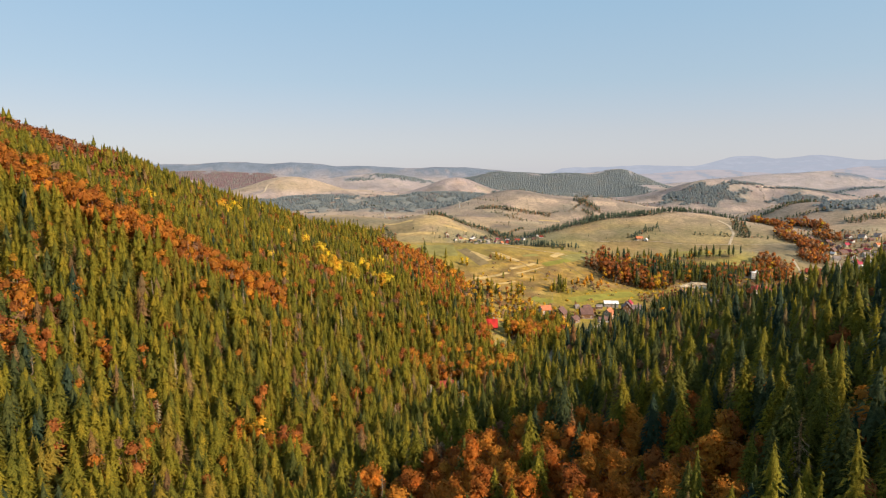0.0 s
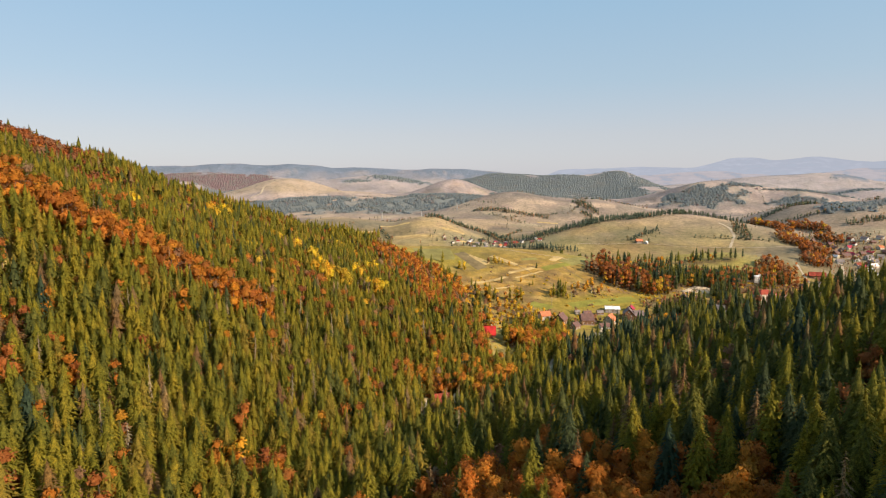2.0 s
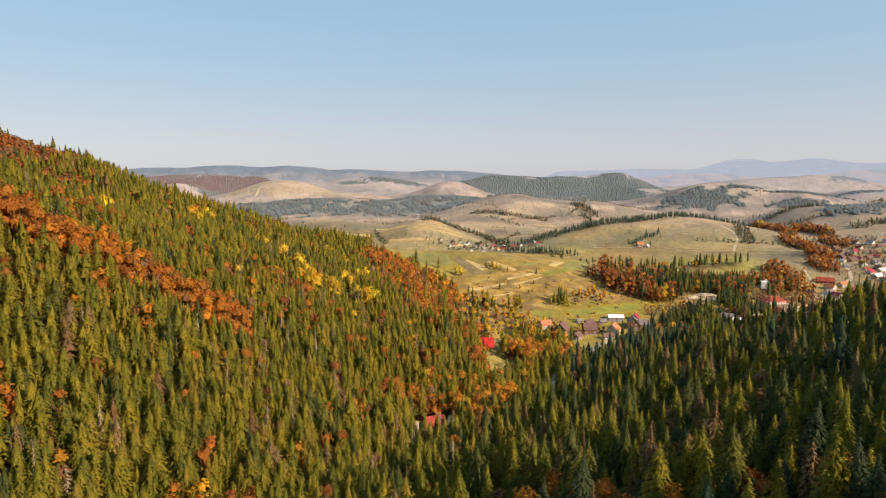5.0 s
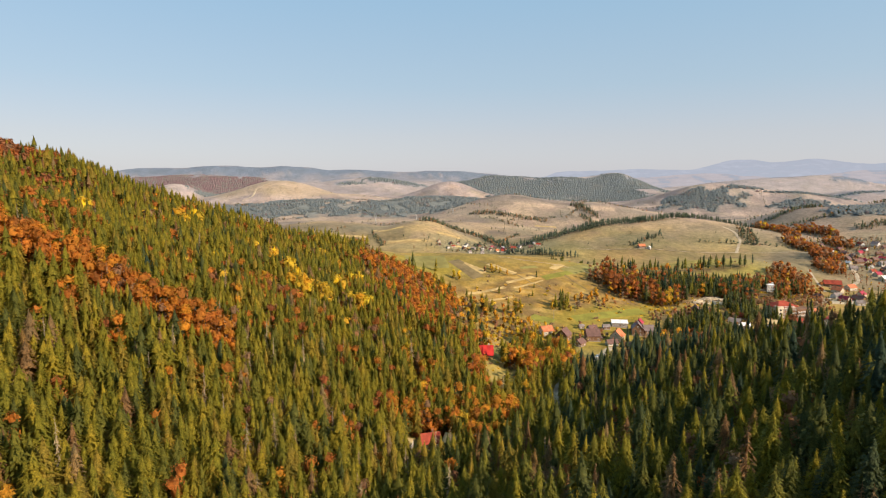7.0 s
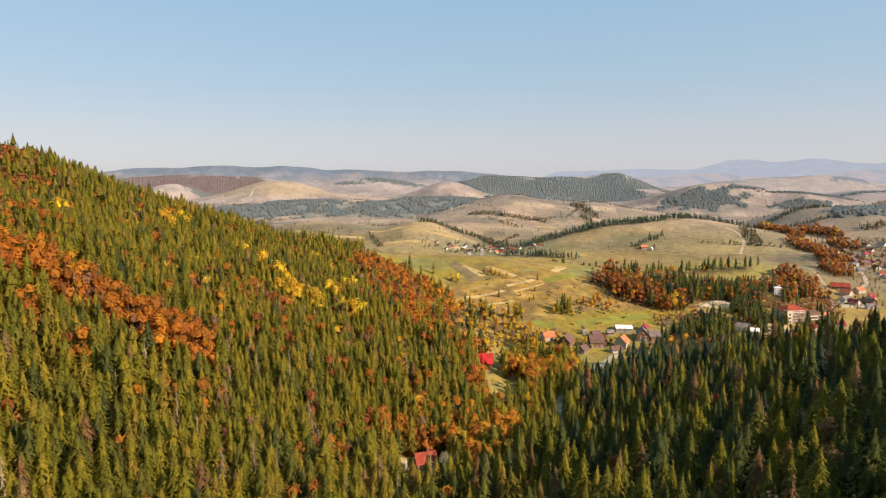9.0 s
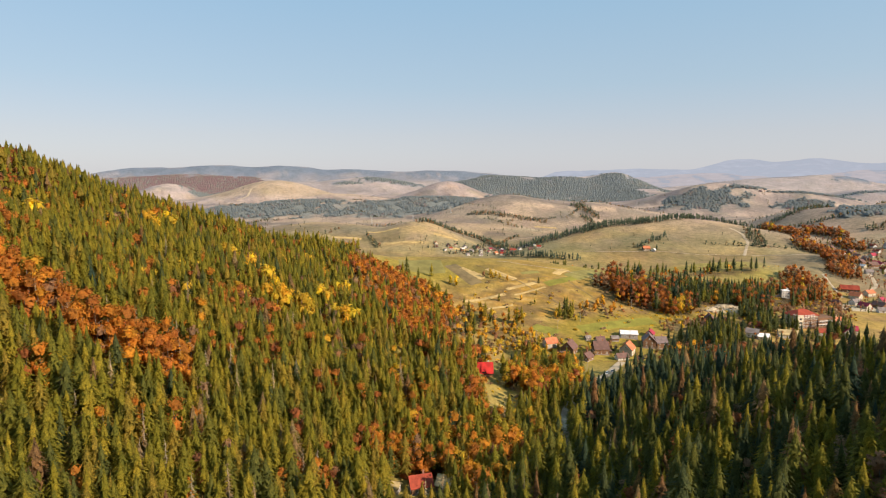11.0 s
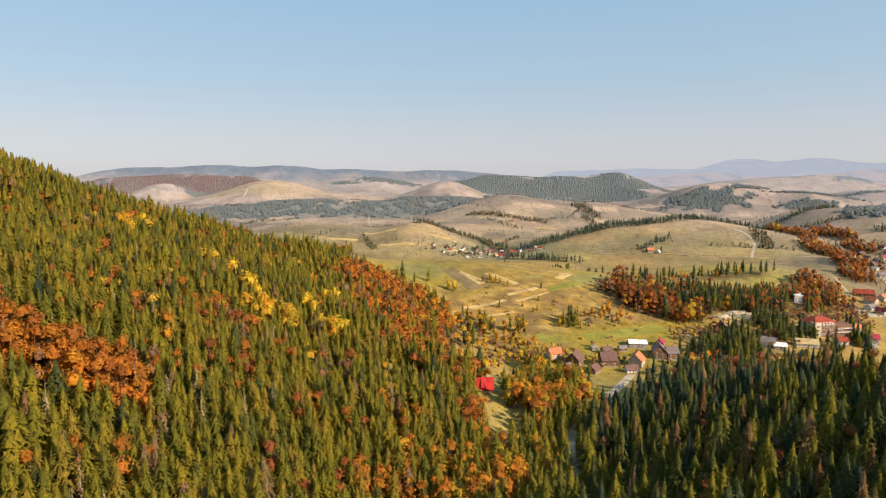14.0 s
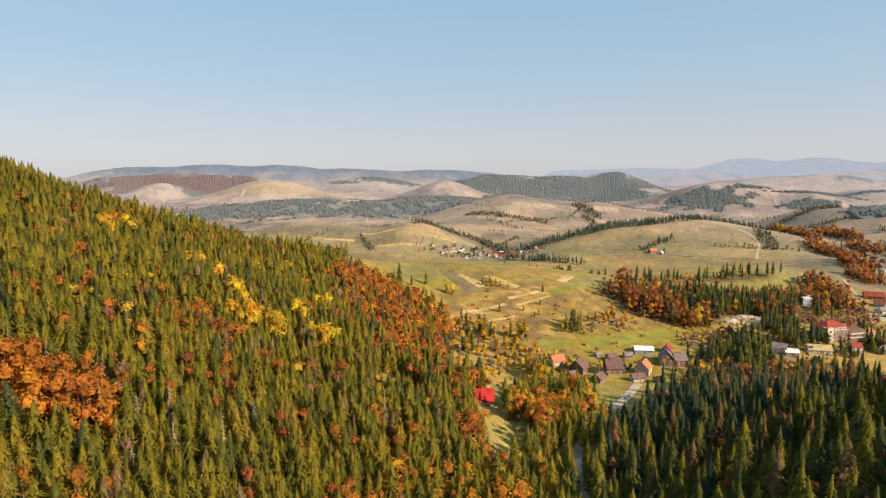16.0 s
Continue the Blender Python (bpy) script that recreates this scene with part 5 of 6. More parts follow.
def roof_slope(length, width, wall, rise, side, eave=0.6, thick=0.18):
    """One slope of a gable roof, a slab with an overhang and seams standing out of it."""
    bm = bmesh.new()
    half, pitch = width / 2, rise / (width / 2)
    y1, z1 = half + eave, wall - eave * pitch
    x1 = length / 2 + eave
    lift = 0.06 + thick
    v = [bm.verts.new(p) for p in ((-x1, 0, wall + rise + 0.05), (x1, 0, wall + rise + 0.05), (x1, side * y1, z1 + 0.05), (-x1, side * y1, z1 + 0.05),
                                   (-x1, 0, wall + rise + lift), (x1, 0, wall + rise + lift), (x1, side * y1, z1 + lift), (-x1, side * y1, z1 + lift))]
    for q in ((0, 1, 2, 3), (7, 6, 5, 4), (0, 4, 5, 1), (1, 5, 6, 2), (2, 6, 7, 3), (3, 7, 4, 0)):
        bm.faces.new([v[i] for i in q])
    bmesh.ops.recalc_face_normals(bm, faces=bm.faces)
    return bm


def add_window(parent, x, y, z, wide, high, facing):
    """A framed window on a wall that faces along the given direction (degrees from +x)."""
    m = pose(x, y, z, 0, 0, facing)
    bm = bmesh.new()
    for sx, sz, w, h in ((0, -high / 2, wide + 0.24, 0.12), (0, high / 2, wide + 0.24, 0.12), (-wide / 2, 0, 0.12, high), (wide / 2, 0, 0.12, high), (0, 0, 0.07, high)):
        box(bm, 0.02, sx, sz - h / 2, 0.12, w, h)
    bm.transform(m)
    fr = part("window", bm, FRAME, parent)
    bm = box(bmesh.new(), 0.0, 0, -high / 2, 0.05, wide, high)
    bm.transform(m)
    part("pane", bm, GLASS, fr)


def house(name, x, y, turn, length, width, wall, rise, wall_mat, roof_mat, label, windows=2, storeys=1, gable_window=True, porch=False, plinth=True, chimney=True, sink=0.0, group=""):
    """A gable-roofed house with its ridge along its own x axis."""
    top = new(name)
    top.matrix_basis = pose(x, y, float(land(x, y)) - sink, 0, 0, turn)
    part("wall", gable_body(length, width, wall, rise), wall_mat, top)
    for side in (-1, 1):
        part("roof", roof_slope(length, width, wall, rise, side), roof_mat, top)
    if plinth:
        part("base", box(bmesh.new(), 0, 0, -2.6, length + 0.2, width + 0.2, 3.1), STONE_BASE, top)
    if chimney:
        bm = box(bmesh.new(), length * 0.18, width * 0.16, wall + rise * 0.4, 0.7, 0.7, rise * 0.6 + 1.1)
        box(bm, length * 0.18, width * 0.16, wall + rise + 1.1, 0.9, 0.9, 0.15)
        part("chimney", bm, BRICK, top)
    for s in range(storeys):
        z = 1.7 + s * 2.7
        if z > wall - 0.4:
            break
        for k in range(windows):
            px = length * ((k + 0.5) / windows - 0.5)
            add_window(top, px, -width / 2, z, 1.1, 1.3, -90)
            add_window(top, px, width / 2, z, 1.1, 1.3, 90)
        for sx, face in ((-1, 180), (1, 0)):
            for py in (-width * 0.22, width * 0.22):
                add_window(top, sx * length / 2, py, z, 1.0, 1.3, face)
    if gable_window:
        for sx, face in ((-1, 180), (1, 0)):
            add_window(top, sx * length / 2, 0, wall + rise * 0.35, 1.2, 1.1, face)
    bm = box(bmesh.new(), 0.3, -width / 2 - 0.04, 0.4, 1.0, 0.12, 2.05)
    part("door", bm, TIMBER, top)
    if porch:
        bm = box(bmesh.new(), length / 2 + 1.1, 0, 0.2, 2.2, width * 0.8, 0.2)
        for sy in (-1, 1):
            box(bm, length / 2 + 2.1, sy * width * 0.37, 0.4, 0.16, 0.16, 2.3)
        box(bm, length / 2 + 2.1, 0, 1.2, 0.1, width * 0.76, 0.1)
        part("porch", bm, TIMBER, top)
        bm = box(bmesh.new(), length / 2 + 1.3, 0, 2.7, 3.0, width * 0.9, 0.16)
        part("porch_roof", bm, roof_mat, top)
    return tagged(top, label, "house", group)


def a_frame(x, y, turn):
    """The steep red-roofed cabin on the clearing: its roof comes nearly to the ground, with a large dormer."""
    top = new("cabin")
    top.matrix_basis = pose(x, y, float(land(x, y)) + 0.3, 0, 0, turn)
    part("wall", gable_body(9.6, 7.0, 1.6, 5.6), TIMBER, top)
    for side in (-1, 1):
        part("roof", roof_slope(9.6, 7.0, 1.6, 5.6, side, 0.7), BRIGHT_RED_ROOF, top)
    bm = bmesh.new()
    v = [bm.verts.new(p) for p in ((-2.6, -4.6, 2.4), (0.4, -4.6, 2.4), (0.4, -0.4, 7.0), (-2.6, -0.4, 7.0), (-2.6, -4.6, 2.15), (0.4, -4.6, 2.15), (0.4, -0.4, 6.75), (-2.6, -0.4, 6.75))]
    for q in ((0, 1, 2, 3), (7, 6, 5, 4), (0, 4, 5, 1), (1, 5, 6, 2), (2, 6, 7, 3), (3, 7, 4, 0)):
        bm.faces.new([v[i] for i in q])
    dormer = part("dormer", bm, BRIGHT_RED_ROOF, top)
    bm = box(bmesh.new(), -1.1, -3.9, 0.3, 2.7, 0.12, 2.2)
    part("glazing", bm, GLASS, dormer)
    part("base", box(bmesh.new(), 0, 0, -2.6, 9.4, 7.0, 3.0), STONE_BASE, top)
    for sx, face in ((-1, 180), (1, 0)):
        add_window(top, sx * 4.8, 0, 2.6, 1.4, 1.6, face)
    bm = box(bmesh.new(), 2.2, 0.9, 5.6, 0.7, 0.7, 2.8)
    part("chimney", bm, FRAME, top)
    bm = box(bmesh.new(), -1, -6.0, -0.2, 6.5, 3.2, 0.25)
    for px in (-4.1, -1.0, 2.1):
        box(bm, px, -7.4, -1.8, 0.18, 0.18, 2.8)
    box(bm, -1, -7.4, 0.9, 6.4, 0.1, 0.1)
    part("deck", bm, TIMBER, top)
    return tagged(top, "steep red metal roofed wooden cabin on a sloping meadow", "cabin")


def hip_roof(length, width, z, rise, eave=0.9):
    bm = bmesh.new()
    a, b = length / 2 + eave, width / 2 + eave
    r = max(length - width, 1.0) / 2
    base = [bm.verts.new(p) for p in ((-a, -b, z), (a, -b, z), (a, b, z), (-a, b, z))]
    low = [bm.verts.new((v.co.x, v.co.y, z - 0.3)) for v in base]
    p, q = bm.verts.new((-r, 0, z + rise)), bm.verts.new((r, 0, z + rise))
    for f in ((base[0], base[1], q, p), (base[1], base[2], q), (base[2], base[3], p, q), (base[3], base[0], p), low[::-1]):
        bm.faces.new(f)
    for i in range(4):
        j = (i + 1) % 4
        bm.faces.new((low[i], low[j], base[j], base[i]))
    bmesh.ops.recalc_face_normals(bm, faces=bm.faces)
    return bm


def hotel(x, y, turn):
    """Three storeys under a broad red hipped roof, with a dark balconied wing."""
    top = new("hotel")
    top.matrix_basis = pose(x, y, float(land(x, y)), 0, 0, turn) @ Matrix.Diagonal((1.25, 1.25, 1.2, 1))
    part("wall", box(bmesh.new(), 0, 0, -2, 19, 13, 11.5), PLASTER, top, "cream plastered walls")
    part("roof", hip_roof(19, 13, 9.6, 4.2), RED_ROOF, top, "broad red hipped roof")
    # dark panel stands for the brown balconies and the shade on this front
    part("loggia", box(bmesh.new(), 2.4, -6.7, -1.5, 13.6, 0.45, 9.8), TIMBER, top, "dark timber panel for the balconied, shaded front")
    part("tower", box(bmesh.new(), -7.6, -5.2, -2, 5.4, 4.6, 12.4), PLASTER, top)
    part("tower_roof", hip_roof(5.4, 4.6, 10.5, 2.6, 0.5), RED_ROOF, top)
    wing = part("wing", box(bmesh.new(), 16.5, -2.5, -2, 15, 10, 9.2), TIMBER, top, "dark timber-clad wing")
    part("wing_roof", hip_roof(15, 10, 7.3, 2.8), BROWN_ROOF, wing)
    for s in range(2):
        bm = box(bmesh.new(), 16.5, -8.3, 1.9 + 2.8 * s, 14.4, 1.7, 0.16)
        box(bm, 16.5, -9.1, 2.9 + 2.8 * s, 14.4, 0.1, 0.12)
        for k in range(9):
            box(bm, 9.6 + 1.72 * k, -9.1, 2.0 + 2.8 * s, 0.1, 0.1, 1.0)
        part("balcony", bm, FRAME, wing)
    for s in range(3):
        for k in range(6):
            add_window(top, -3.4 + 2.3 * k, -6.95, 1.2 + 2.9 * s, 1.1, 1.6, -90)
        for k in range(4):
            add_window(top, -9.5, -1.5 + 2.3 * k, 1.2 + 2.9 * s, 1.1, 1.6, 180)
        add_window(top, -7.6, -7.5, 1.4 + 3.0 * s, 2.2, 1.8, -90)
    for k in range(5):
        bm = box(bmesh.new(), -5.2 + 2.6 * k, -6.9, 8.2, 1.6, 0.9, 2.0)
        part("dormer", bm, WHITE_PLASTER, top)
    for s in range(2):
        for k in range(5):
            add_window(top, 11 + 2.7 * k, -7.5, 3.2 + 2.8 * s - 1.9, 1.3, 1.5, -90)
    bm = box(bmesh.new(), 4, 2, 11, 0.9, 0.9, 4)
    part("chimney", bm, BRICK, top)
    return tagged(top, "three-storey cream hotel with a broad red roof and dark wing", "hotel")


a_frame(4.5, 492, 4)
hotel(312, 690, 18)
# the hamlet on the valley floor
house("house", 60, 595, 22, 10, 8.5, 3.8, 3.6, PLASTER, ORANGE_ROOF, "small cream house with an orange roof beside a meadow", 2, 1, porch=True)
house("house", 74, 583, 62, 11.5, 10.5, 5.0, 5.0, TIMBER, BROWN_ROOF, "dark timber house with a steep brown gable roof", 2, 1, porch=True)
house("house", 103, 606, 20, 7.5, 6, 3.0, 2.6, GREY_WALL, BROWN_ROOF, "small dark outbuilding with a brown roof by the hamlet", 1, 1)
house("house", 99, 583, 5, 11.5, 11, 4.8, 5.0, TIMBER, BROWN_ROOF, "brown timber house with a tall brown roof", 3, 1, porch=True)
house("barn", 131, 622, -4, 14, 10, 3.6, 2.0, GREY_WALL, PALE_ROOF, "grey barn with a bright pale sheet-metal roof", 2, 1, chimney=False)
house("house", 121, 584, 62, 11, 10, 5.0, 4.8, PLASTER, ORANGE_ROOF, "cream house with a terracotta gable roof in the hamlet", 2, 1)
house("house", 143, 602, 80, 12, 10, 6.0, 5.0, TIMBER, DUSK_ROOF, "large timber two-storey house with a steep brown-grey roof", 3, 2)
house("house", 152, 601, 8, 9, 9, 5.4, 4.0, TIMBER, DUSK_ROOF, "timber two-storey house wing with a brown-grey roof", 2, 2, porch=True)
house("house", 151, 627, 60, 7, 6.5, 2.8, 3.0, TIMBER, MAGENTA_ROOF, "timber house with a bright crimson roof", 3, 1)
house("shed", 117, 612, 8, 6, 4.5, 2.4, 1.8, TIMBER, GREY_ROOF, "small timber shed with a grey roof", 1, 1, False, chimney=False)
house("house", 85, 564, 50, 8.5, 7, 3.0, 3.0, TIMBER, BROWN_ROOF, "low timber house with a maroon-brown roof", 2, 1)
house("house", 113, 569, 15, 9, 6, 2.8, 2.6, WHITE_PLASTER, BROWN_ROOF, "low white house with a brown roof by the road", 2, 1)
house("shed", 126, 566, 15, 5, 4, 2.3, 1.6, TIMBER, BROWN_ROOF, "little brown timber shed near the road", 1, 1, False, chimney=False)
house("shed", 68, 575, 30, 5, 4, 2.3, 1.6, TIMBER, DUSK_ROOF, "little timber shed with a brown-grey roof", 1, 1, False, chimney=False)
house("shed", 94, 612, 20, 4.5, 3.5, 2.2, 1.4, GREY_WALL, GREY_ROOF, "small grey shed at the hamlet's edge", 1, 1, False, chimney=False)
# the two forest houses
house("house", -24, 342, 20, 9, 7.5, 3.4, 3.4, TIMBER, RED_ROOF, "timber forest house with a dull red roof among spruces", 2, 1, sink=-0.4)
house("house", -11.5, 343, -22, 10, 7, 3.2, 3.0, TIMBER, TAN_ROOF, "timber forest house with a greyish tan roof among spruces", 2, 1, sink=-0.4)
house("shed", -35, 338, -10, 5.5, 4, 2.4, 1.5, GREY_WALL, TAN_ROOF, "small pale-roofed shed in a forest clearing", 1, 1, False, chimney=False, sink=-0.4)
# round the hotel
house("house", 246, 643, -30, 10, 8, 4.6, 3.2, WHITE_PLASTER, GREY_ROOF, "white house with a dark grey roof among spruces", 2, 1)
house("house", 253, 638, -15, 9, 7, 3.2, 2.2, PLASTER, PALE_ROOF, "low house with a pale roof among spruces", 2, 1)
house("house", 281, 650, -12, 17, 9, 3.6, 3.4, WHITE_PLASTER, TAN_ROOF, "long white house with a straw-coloured roof", 4, 1)
house("house", 219, 673, 70, 10, 8, 3.8, 4.0, TIMBER, BROWN_ROOF, "dark timber house with a brown roof at the wood's edge", 2, 1)
house("house", 231, 672, 10, 12, 7, 3.2, 3.0, TIMBER, BROWN_ROOF, "long dark timber house with a brown roof", 3, 1)
house("house", 342, 665, 75, 11, 10, 5.8, 4.0, WHITE_PLASTER, MAGENTA_ROOF, "white two-storey house with a crimson roof", 2, 2)
house("house", 350, 676, -15, 12, 9, 4.6, 3.4, PLASTER, MAGENTA_ROOF, "cream house with a crimson roof beside the hotel", 3, 1)
house("house", 318, 664, 0, 9, 7, 3.2, 2.8, WHITE_PLASTER, RED_ROOF, "small white house with a red roof in front of the hotel", 2, 1)
house("house", 352, 708, 10, 18, 9, 3.8, 2.6, PLASTER, ORANGE_ROOF, "long low building with an orange roof", 4, 1)
house("house", 264, 668, -20, 8, 6, 3.0, 3.0, TIMBER, RED_ROOF, "small timber house with a dull red roof", 2, 1)


def white_block(x, y, turn):
    """The square white building at the foot of the beech wood."""
    top = new("chapel")
    top.matrix_basis = pose(x, y, float(land(x, y)), 0, 0, turn)
    part("wall", box(bmesh.new(), 0, 0, -2, 9, 8, 11), WHITE_PLASTER, top)
    part("roof", hip_roof(9, 8, 9.1, 1.2, 0.25), PALE_ROOF, top)
    for s in range(2):
        for k in (-1, 0, 1):
            add_window(top, 2.6 * k, -4, 2.2 + 3.4 * s, 1.0, 1.8, -90)
        for k in (-1, 1):
            add_window(top, -4.5, 2.0 * k, 2.2 + 3.4 * s, 1.0, 1.8, 180)
    bm = box(bmesh.new(), 2.8, 1.6, 9, 2.2, 2.2, 2.6)
    part("turret", bm, WHITE_PLASTER, top)
    bm = box(bmesh.new(), -9, 0.6, -2, 9, 5, 4.4)
    part("annexe", bm, GREY_WALL, top)
    return tagged(top, "square white building at the edge of an orange wood", "building")


white_block(369, 835, -8)
house("house", 472, 882, -20, 20, 12, 4.2, 4.4, TIMBER, RED_ROOF, "large timber house with a wide red roof by the road", 4, 1)
house("house", 490, 872, 20, 12, 9, 4.2, 3.4, PLASTER, ORANGE_ROOF, "cream house with an orange roof by the road", 2, 1)
house("hut", 300, 1186, 10, 12, 8, 3.4, 3.4, TIMBER, ORANGE_ROOF, "lone farmhouse with an orange roof below a grassy dome", 2, 1)
house("hut", 312, 1180, 60, 7, 6, 3.0, 2.4, WHITE_PLASTER, PALE_ROOF, "small white farm building below a grassy dome", 1, 1, False, chimney=False)


def village():
    """Small houses strewn along the roads further off, copied from a few kinds."""
    vr = np.random.default_rng(5)
    kinds = [("red roof", WHITE_PLASTER, RED_ROOF), ("crimson roof", PLASTER, MAGENTA_ROOF), ("brown roof", TIMBER, BROWN_ROOF), ("grey roof", WHITE_PLASTER, GREY_ROOF), ("pale metal roof", PLASTER, PALE_ROOF), ("orange roof", PLASTER, ORANGE_ROOF)]
    spots = []
    for x0, y0, ra, rb, n in ((640, 1000, 85, 120, 42), (710, 1180, 70, 110, 22), (450, 820, 34, 40, 7), (15, 1250, 115, 42, 44), (420, 930, 20, 14, 0), (760, 1110, 60, 80, 8)):
        tries = 0
        while n and tries < 400:
            tries += 1
            a, r = vr.uniform(0, 6.28), np.sqrt(vr.random())
            p = (x0 + ra * r * np.cos(a), y0 + rb * r * np.sin(a))
            if (p[1] < 870 or p[0] < 300 or p[0] > 562 + 0.35 * (p[1] - 985)) and all(np.hypot(p[0] - q[0], p[1] - q[1]) > 17 for q in spots) and not any(ellipse(np.array(p[0]), np.array(p[1]), b) > 0.3 for b in BEECH_WOODS):
                spots.append(p)
                n -= 1
    first = {}
    for i, (x, y) in enumerate(spots):
        k = int(vr.choice(6, p=(0.13, 0.08, 0.36, 0.31, 0.05, 0.07)))
        turn = float(vr.choice((0, 90)) + vr.normal(20, 14))
        text, wm, rm = kinds[k]
        if k not in first:
            first[k] = house("village_house", x, y, turn, 10, 8, 3.6, 3.4, wm, rm, f"village house with a {text} among garden trees", 1, 1, False, group="village houses")
        else:
            c = copy_thing(first[k], pose(x, y, float(land(x, y)), 0, 0, turn))
            s = vr.uniform(0.8, 1.25) * (0.68 if x < 300 else 1)
            c.scale = (s * vr.uniform(0.9, 1.3), s, s)


village()


def fence(x0, y0, x1, y1, label):
    """A low paling of posts and two rails that follows the ground."""
    top = new("fence")
    top.matrix_basis = pose(x0, y0, float(land(x0, y0)))
    ln = math.hypot(x1 - x0, y1 - y0)
    n = max(2, int(ln / 3))
    ground = [float(land(x0 + (x1 - x0) * k / n, y0 + (y1 - y0) * k / n)) - float(land(x0, y0)) for k in range(n + 1)]
    for k in range(n + 1):
        u = k / n
        part("post", box(bmesh.new(), (x1 - x0) * u, (y1 - y0) * u, ground[k] - 0.4, 0.14, 0.14, 1.7), TIMBER, top)
    for h in (0.5, 1.05):
        for k in range(n):
            bm = bmesh.new()
            a = Vector(((x1 - x0) * k / n, (y1 - y0) * k / n, ground[k] + h))
            b = Vector(((x1 - x0) * (k + 1) / n, (y1 - y0) * (k + 1) / n, ground[k + 1] + h))
            v, t = cone(a, b, 0.06, 0.06, 4)
            vs = [bm.verts.new(p) for p in v]
            for f in t:
                bm.faces.new([vs[i] for i in f])
            part("rail", bm, TIMBER, top)
    return tagged(top, label, "fence", "fences of the hamlet")


fence(88, 600, 112, 620, "brown wooden paling beside the hamlet")
fence(92, 560, 122, 560, "brown wooden paling along the road")
fence(107, 575, 112, 600, "brown wooden paling between two gardens")
fence(60, 575, 66, 560, "brown wooden paling below a cream house")
fence(126, 575, 134, 595, "brown wooden paling round a yard")


def rubble():
    """Pale heaps of dug earth and stone at the wood's edge."""
    rr = np.random.default_rng(3)
    for k in range(7):
        x, y = 230 + 6.0 * k + rr.normal(0, 1), 712 + 2.2 * k + rr.normal(0, 3)
        bm = bmesh.new()
        bmesh.ops.create_icosphere(bm, subdivisions=3, radius=1.0)
        w, h = rr.uniform(4, 7), rr.uniform(1.6, 3.2)
        for v in bm.verts:
            f = 1 + 0.28 * float(noise.noise(v.co * 2.1 + Vector((k, 0, 0)))) + 0.12 * float(noise.noise(v.co * 6))
            v.co = Vector((v.co.x * w * f, v.co.y * w * 0.7 * f, v.co.z * h * f))
        me = bpy.data.meshes.new("earth_mound")
        bm.to_mesh(me)
        bm.free()
        me.materials.append(GRAVEL)
        ob = new("earth_mound", me)
        ob.matrix_basis = pose(x, y, float(land(x, y)), 0, 0, float(rr.uniform(0, 360)))
        tagged(ob, "pale heap of dug earth and stone at a wood's edge", "heap", "earth heaps")


rubble()


# ---------------------------------------------------------------- poles, masts and cars
POLE_WOOD = surface("grey_pole_wood", (0.46, 0.40, 0.33), (0.32, 0.28, 0.23), 6, 1.0, 0.9)
STEEL = surface("pale_steel", (0.55, 0.55, 0.54), (0.42, 0.42, 0.42), 5, 0.6, 0.5, metal=0.4)
CAR_WHITE = surface("white_car_paint", (0.80, 0.80, 0.80), (0.72, 0.72, 0.72), 1, 0.3, 0.3, spec=0.5)
CAR_DARK = surface("dark_car_paint", (0.06, 0.07, 0.10), (0.045, 0.05, 0.07), 1, 0.3, 0.3, spec=0.5)
RUBBER = surface("tyre_rubber", (0.03, 0.03, 0.03), (0.02, 0.02, 0.02), 8, 1, 0.9)


def bm_of(pieces):
    bm = bmesh.new()
    for v, t in pieces:
        vs = [bm.verts.new(p) for p in v]
        for f in t:
            bm.faces.new([vs[i] for i in f])
    return bm


def utility_pole(x, y, turn):
    top = new("utility_pole")
    top.matrix_basis = pose(x, y, float(land(x, y)), 0, 0, turn)
    part("pole", bm_of([cone((0, 0, -1), (0, 0, 8.5), 0.17, 0.11, 8)]), POLE_WOOD, top)
    part("crossarm", box(bmesh.new(), 0, 0, 7.7, 2.0, 0.14, 0.16), POLE_WOOD, top)
    for px in (-0.85, 0.0, 0.85):
        part("insulator", bm_of([cone((px, 0, 7.86), (px, 0, 8.1), 0.07, 0.04, 6)]), CAR_WHITE, top)
    return tagged(top, "weathered wooden utility pole on a meadow", "pole", "utility poles")


for _x, _y, _t in ((94, 650, 20), (71, 632, 20), (30, 441, 70), (50, 610, 20), (118, 668, 20), (79, 530, 40), (150, 690, 30)):
    utility_pole(_x, _y, _t)


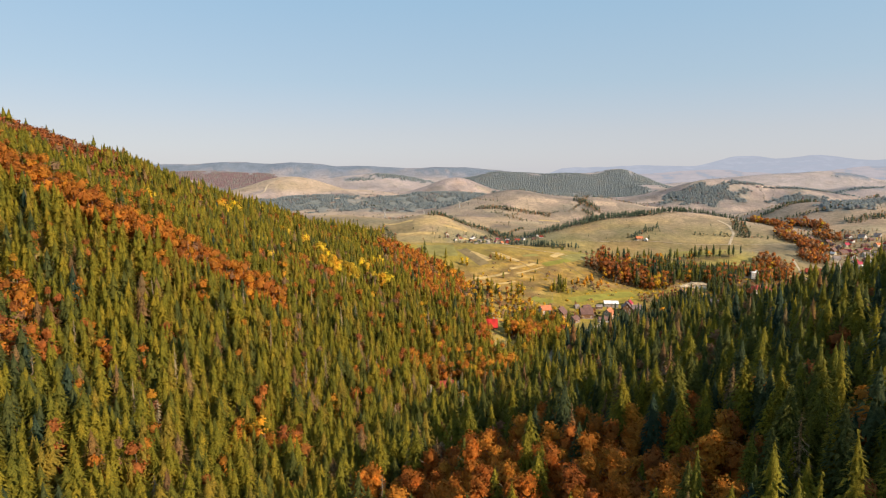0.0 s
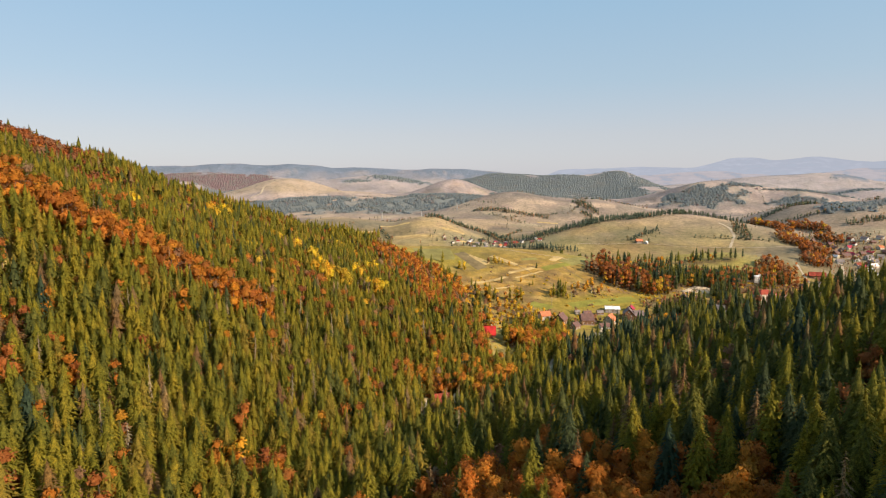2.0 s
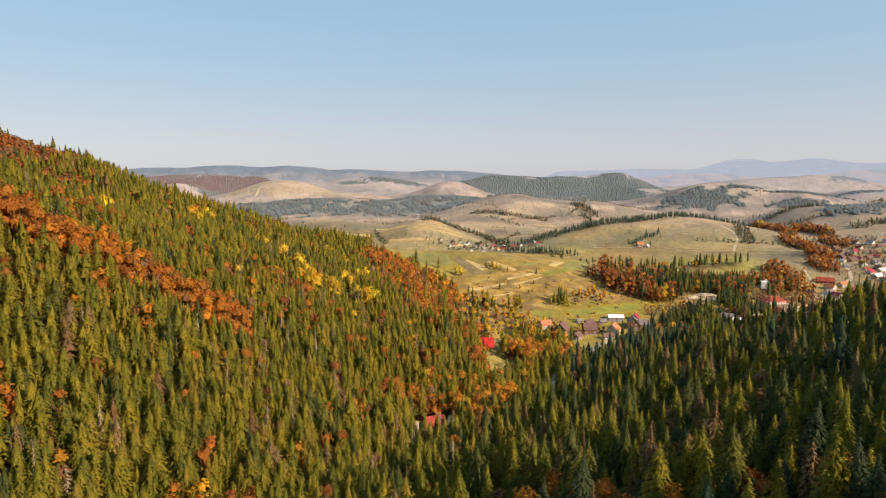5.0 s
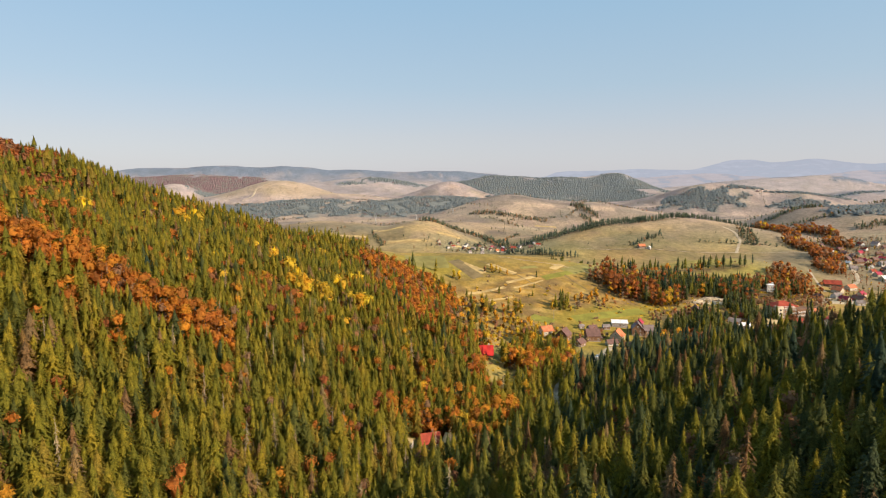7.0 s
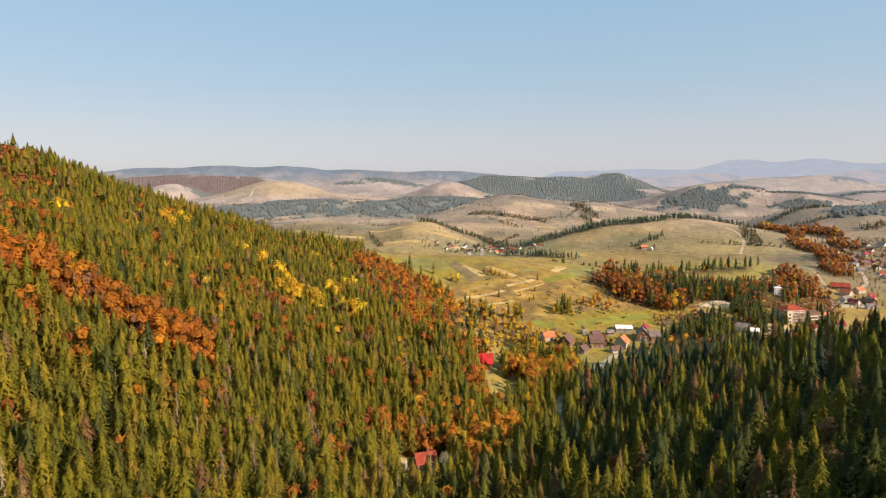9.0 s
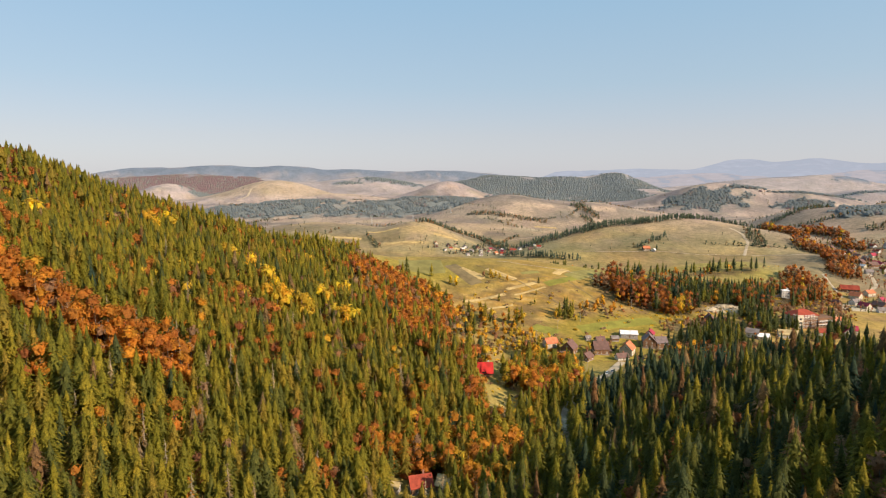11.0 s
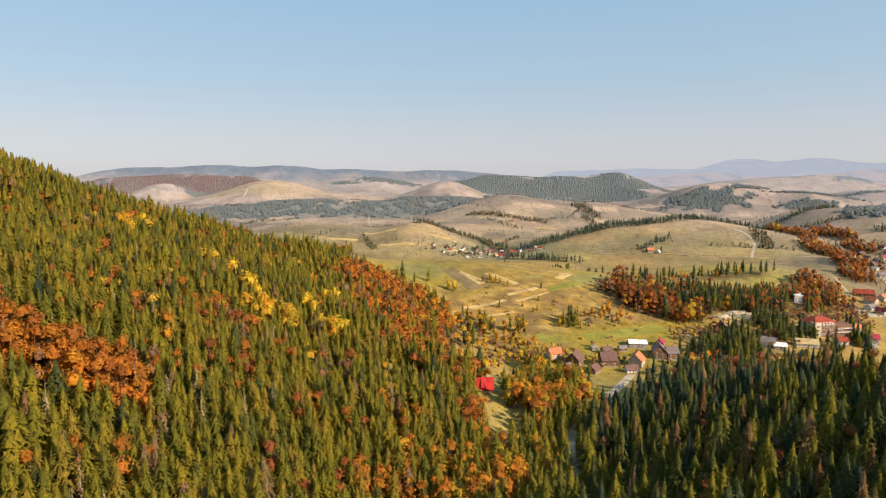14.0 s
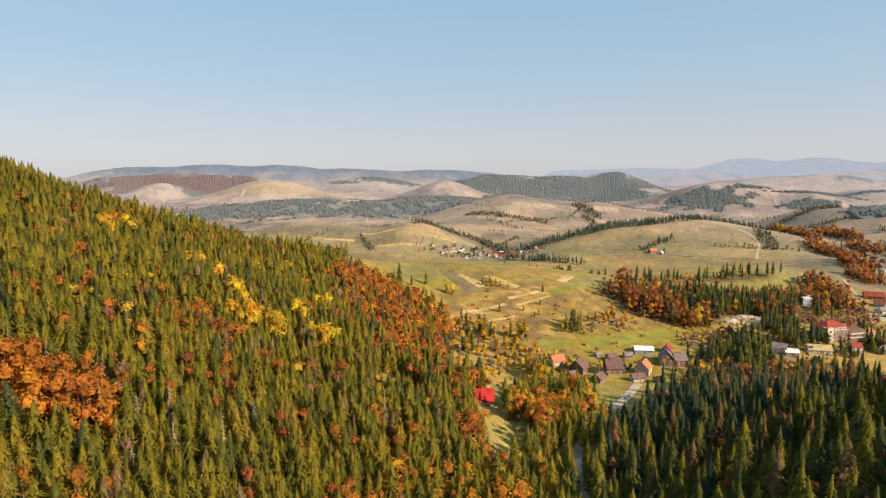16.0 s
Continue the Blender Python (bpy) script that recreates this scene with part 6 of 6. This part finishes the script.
def mast(x, y, high):
    """A lattice mast on the far hills."""
    top = new("power_mast")
    top.matrix_basis = pose(x, y, float(land(x, y)) - 1, 0, 0, 30)
    legs = []
    for sx in (-1, 1):
        for sy in (-1, 1):
            part("leg", bm_of([cone((sx * high * 0.09, sy * high * 0.09, 0), (sx * 0.4, sy * 0.4, high), 0.35, 0.25, 4)]), STEEL, top)
    for k in range(4):
        z, w = high * (0.2 + 0.2 * k), high * 0.09 * (0.8 - 0.2 * k) * 2 + 0.6
        part("brace", box(bmesh.new(), 0, 0, z, w, w, 0.4), STEEL, top)
    for z in (0.72, 0.84, 0.96):
        part("arm", box(bmesh.new(), 0, 0, high * z, high * 0.28, 0.5, 0.5), STEEL, top)
    return tagged(top, "pale steel power mast among the far woods", "mast", "power masts")


for _x, _y in ((-330, 1900), (-205, 1930), (-90, 1950)):
    mast(_x, _y, 24)


def car(x, y, turn, paint, label):
    top = new("car")
    top.matrix_basis = pose(x, y, float(land(x, y)) + 0.3, 0, 0, turn)
    bm = bmesh.new()
    box(bm, 0, 0, 0.35, 4.2, 1.75, 0.6)
    bmesh.ops.bevel(bm, geom=bm.edges[:], offset=0.12, segments=2, affect="EDGES")
    part("body", bm, paint, top)
    bm = bmesh.new()
    box(bm, -0.2, 0, 0.92, 2.3, 1.55, 0.52)
    for v in bm.verts:
        if v.co.z > 1.2:
            v.co.x = -0.2 + (v.co.x + 0.2) * 0.72
            v.co.y *= 0.86
    part("cabin", bm, GLASS, top)
    part("car_roof", box(bmesh.new(), -0.2, 0, 1.44, 1.62, 1.3, 0.05), paint, top)
    for sx in (-1.3, 1.3):
        for sy in (-0.82, 0.82):
            part("wheel", bm_of([cone((sx, sy - 0.1, 0.32), (sx, sy + 0.1, 0.32), 0.32, 0.32, 10)]), RUBBER, top)
    return tagged(top, label, "car", "parked cars")


car(92, 524, 60, CAR_WHITE, "white car parked beside the gravel road")
car(97, 529, 55, CAR_WHITE, "white car parked near the hamlet")
car(326, 668, 20, CAR_WHITE, "white car parked in front of the hotel")
car(334, 671, 25, CAR_DARK, "dark car parked in front of the hotel")
car(-8, 486, 30, CAR_WHITE, "white car parked below the red-roofed cabin")
car(436, 806, 40, CAR_DARK, "dark car parked on dusty village ground")
car(446, 800, 10, CAR_WHITE, "white van-like car on dusty village ground")
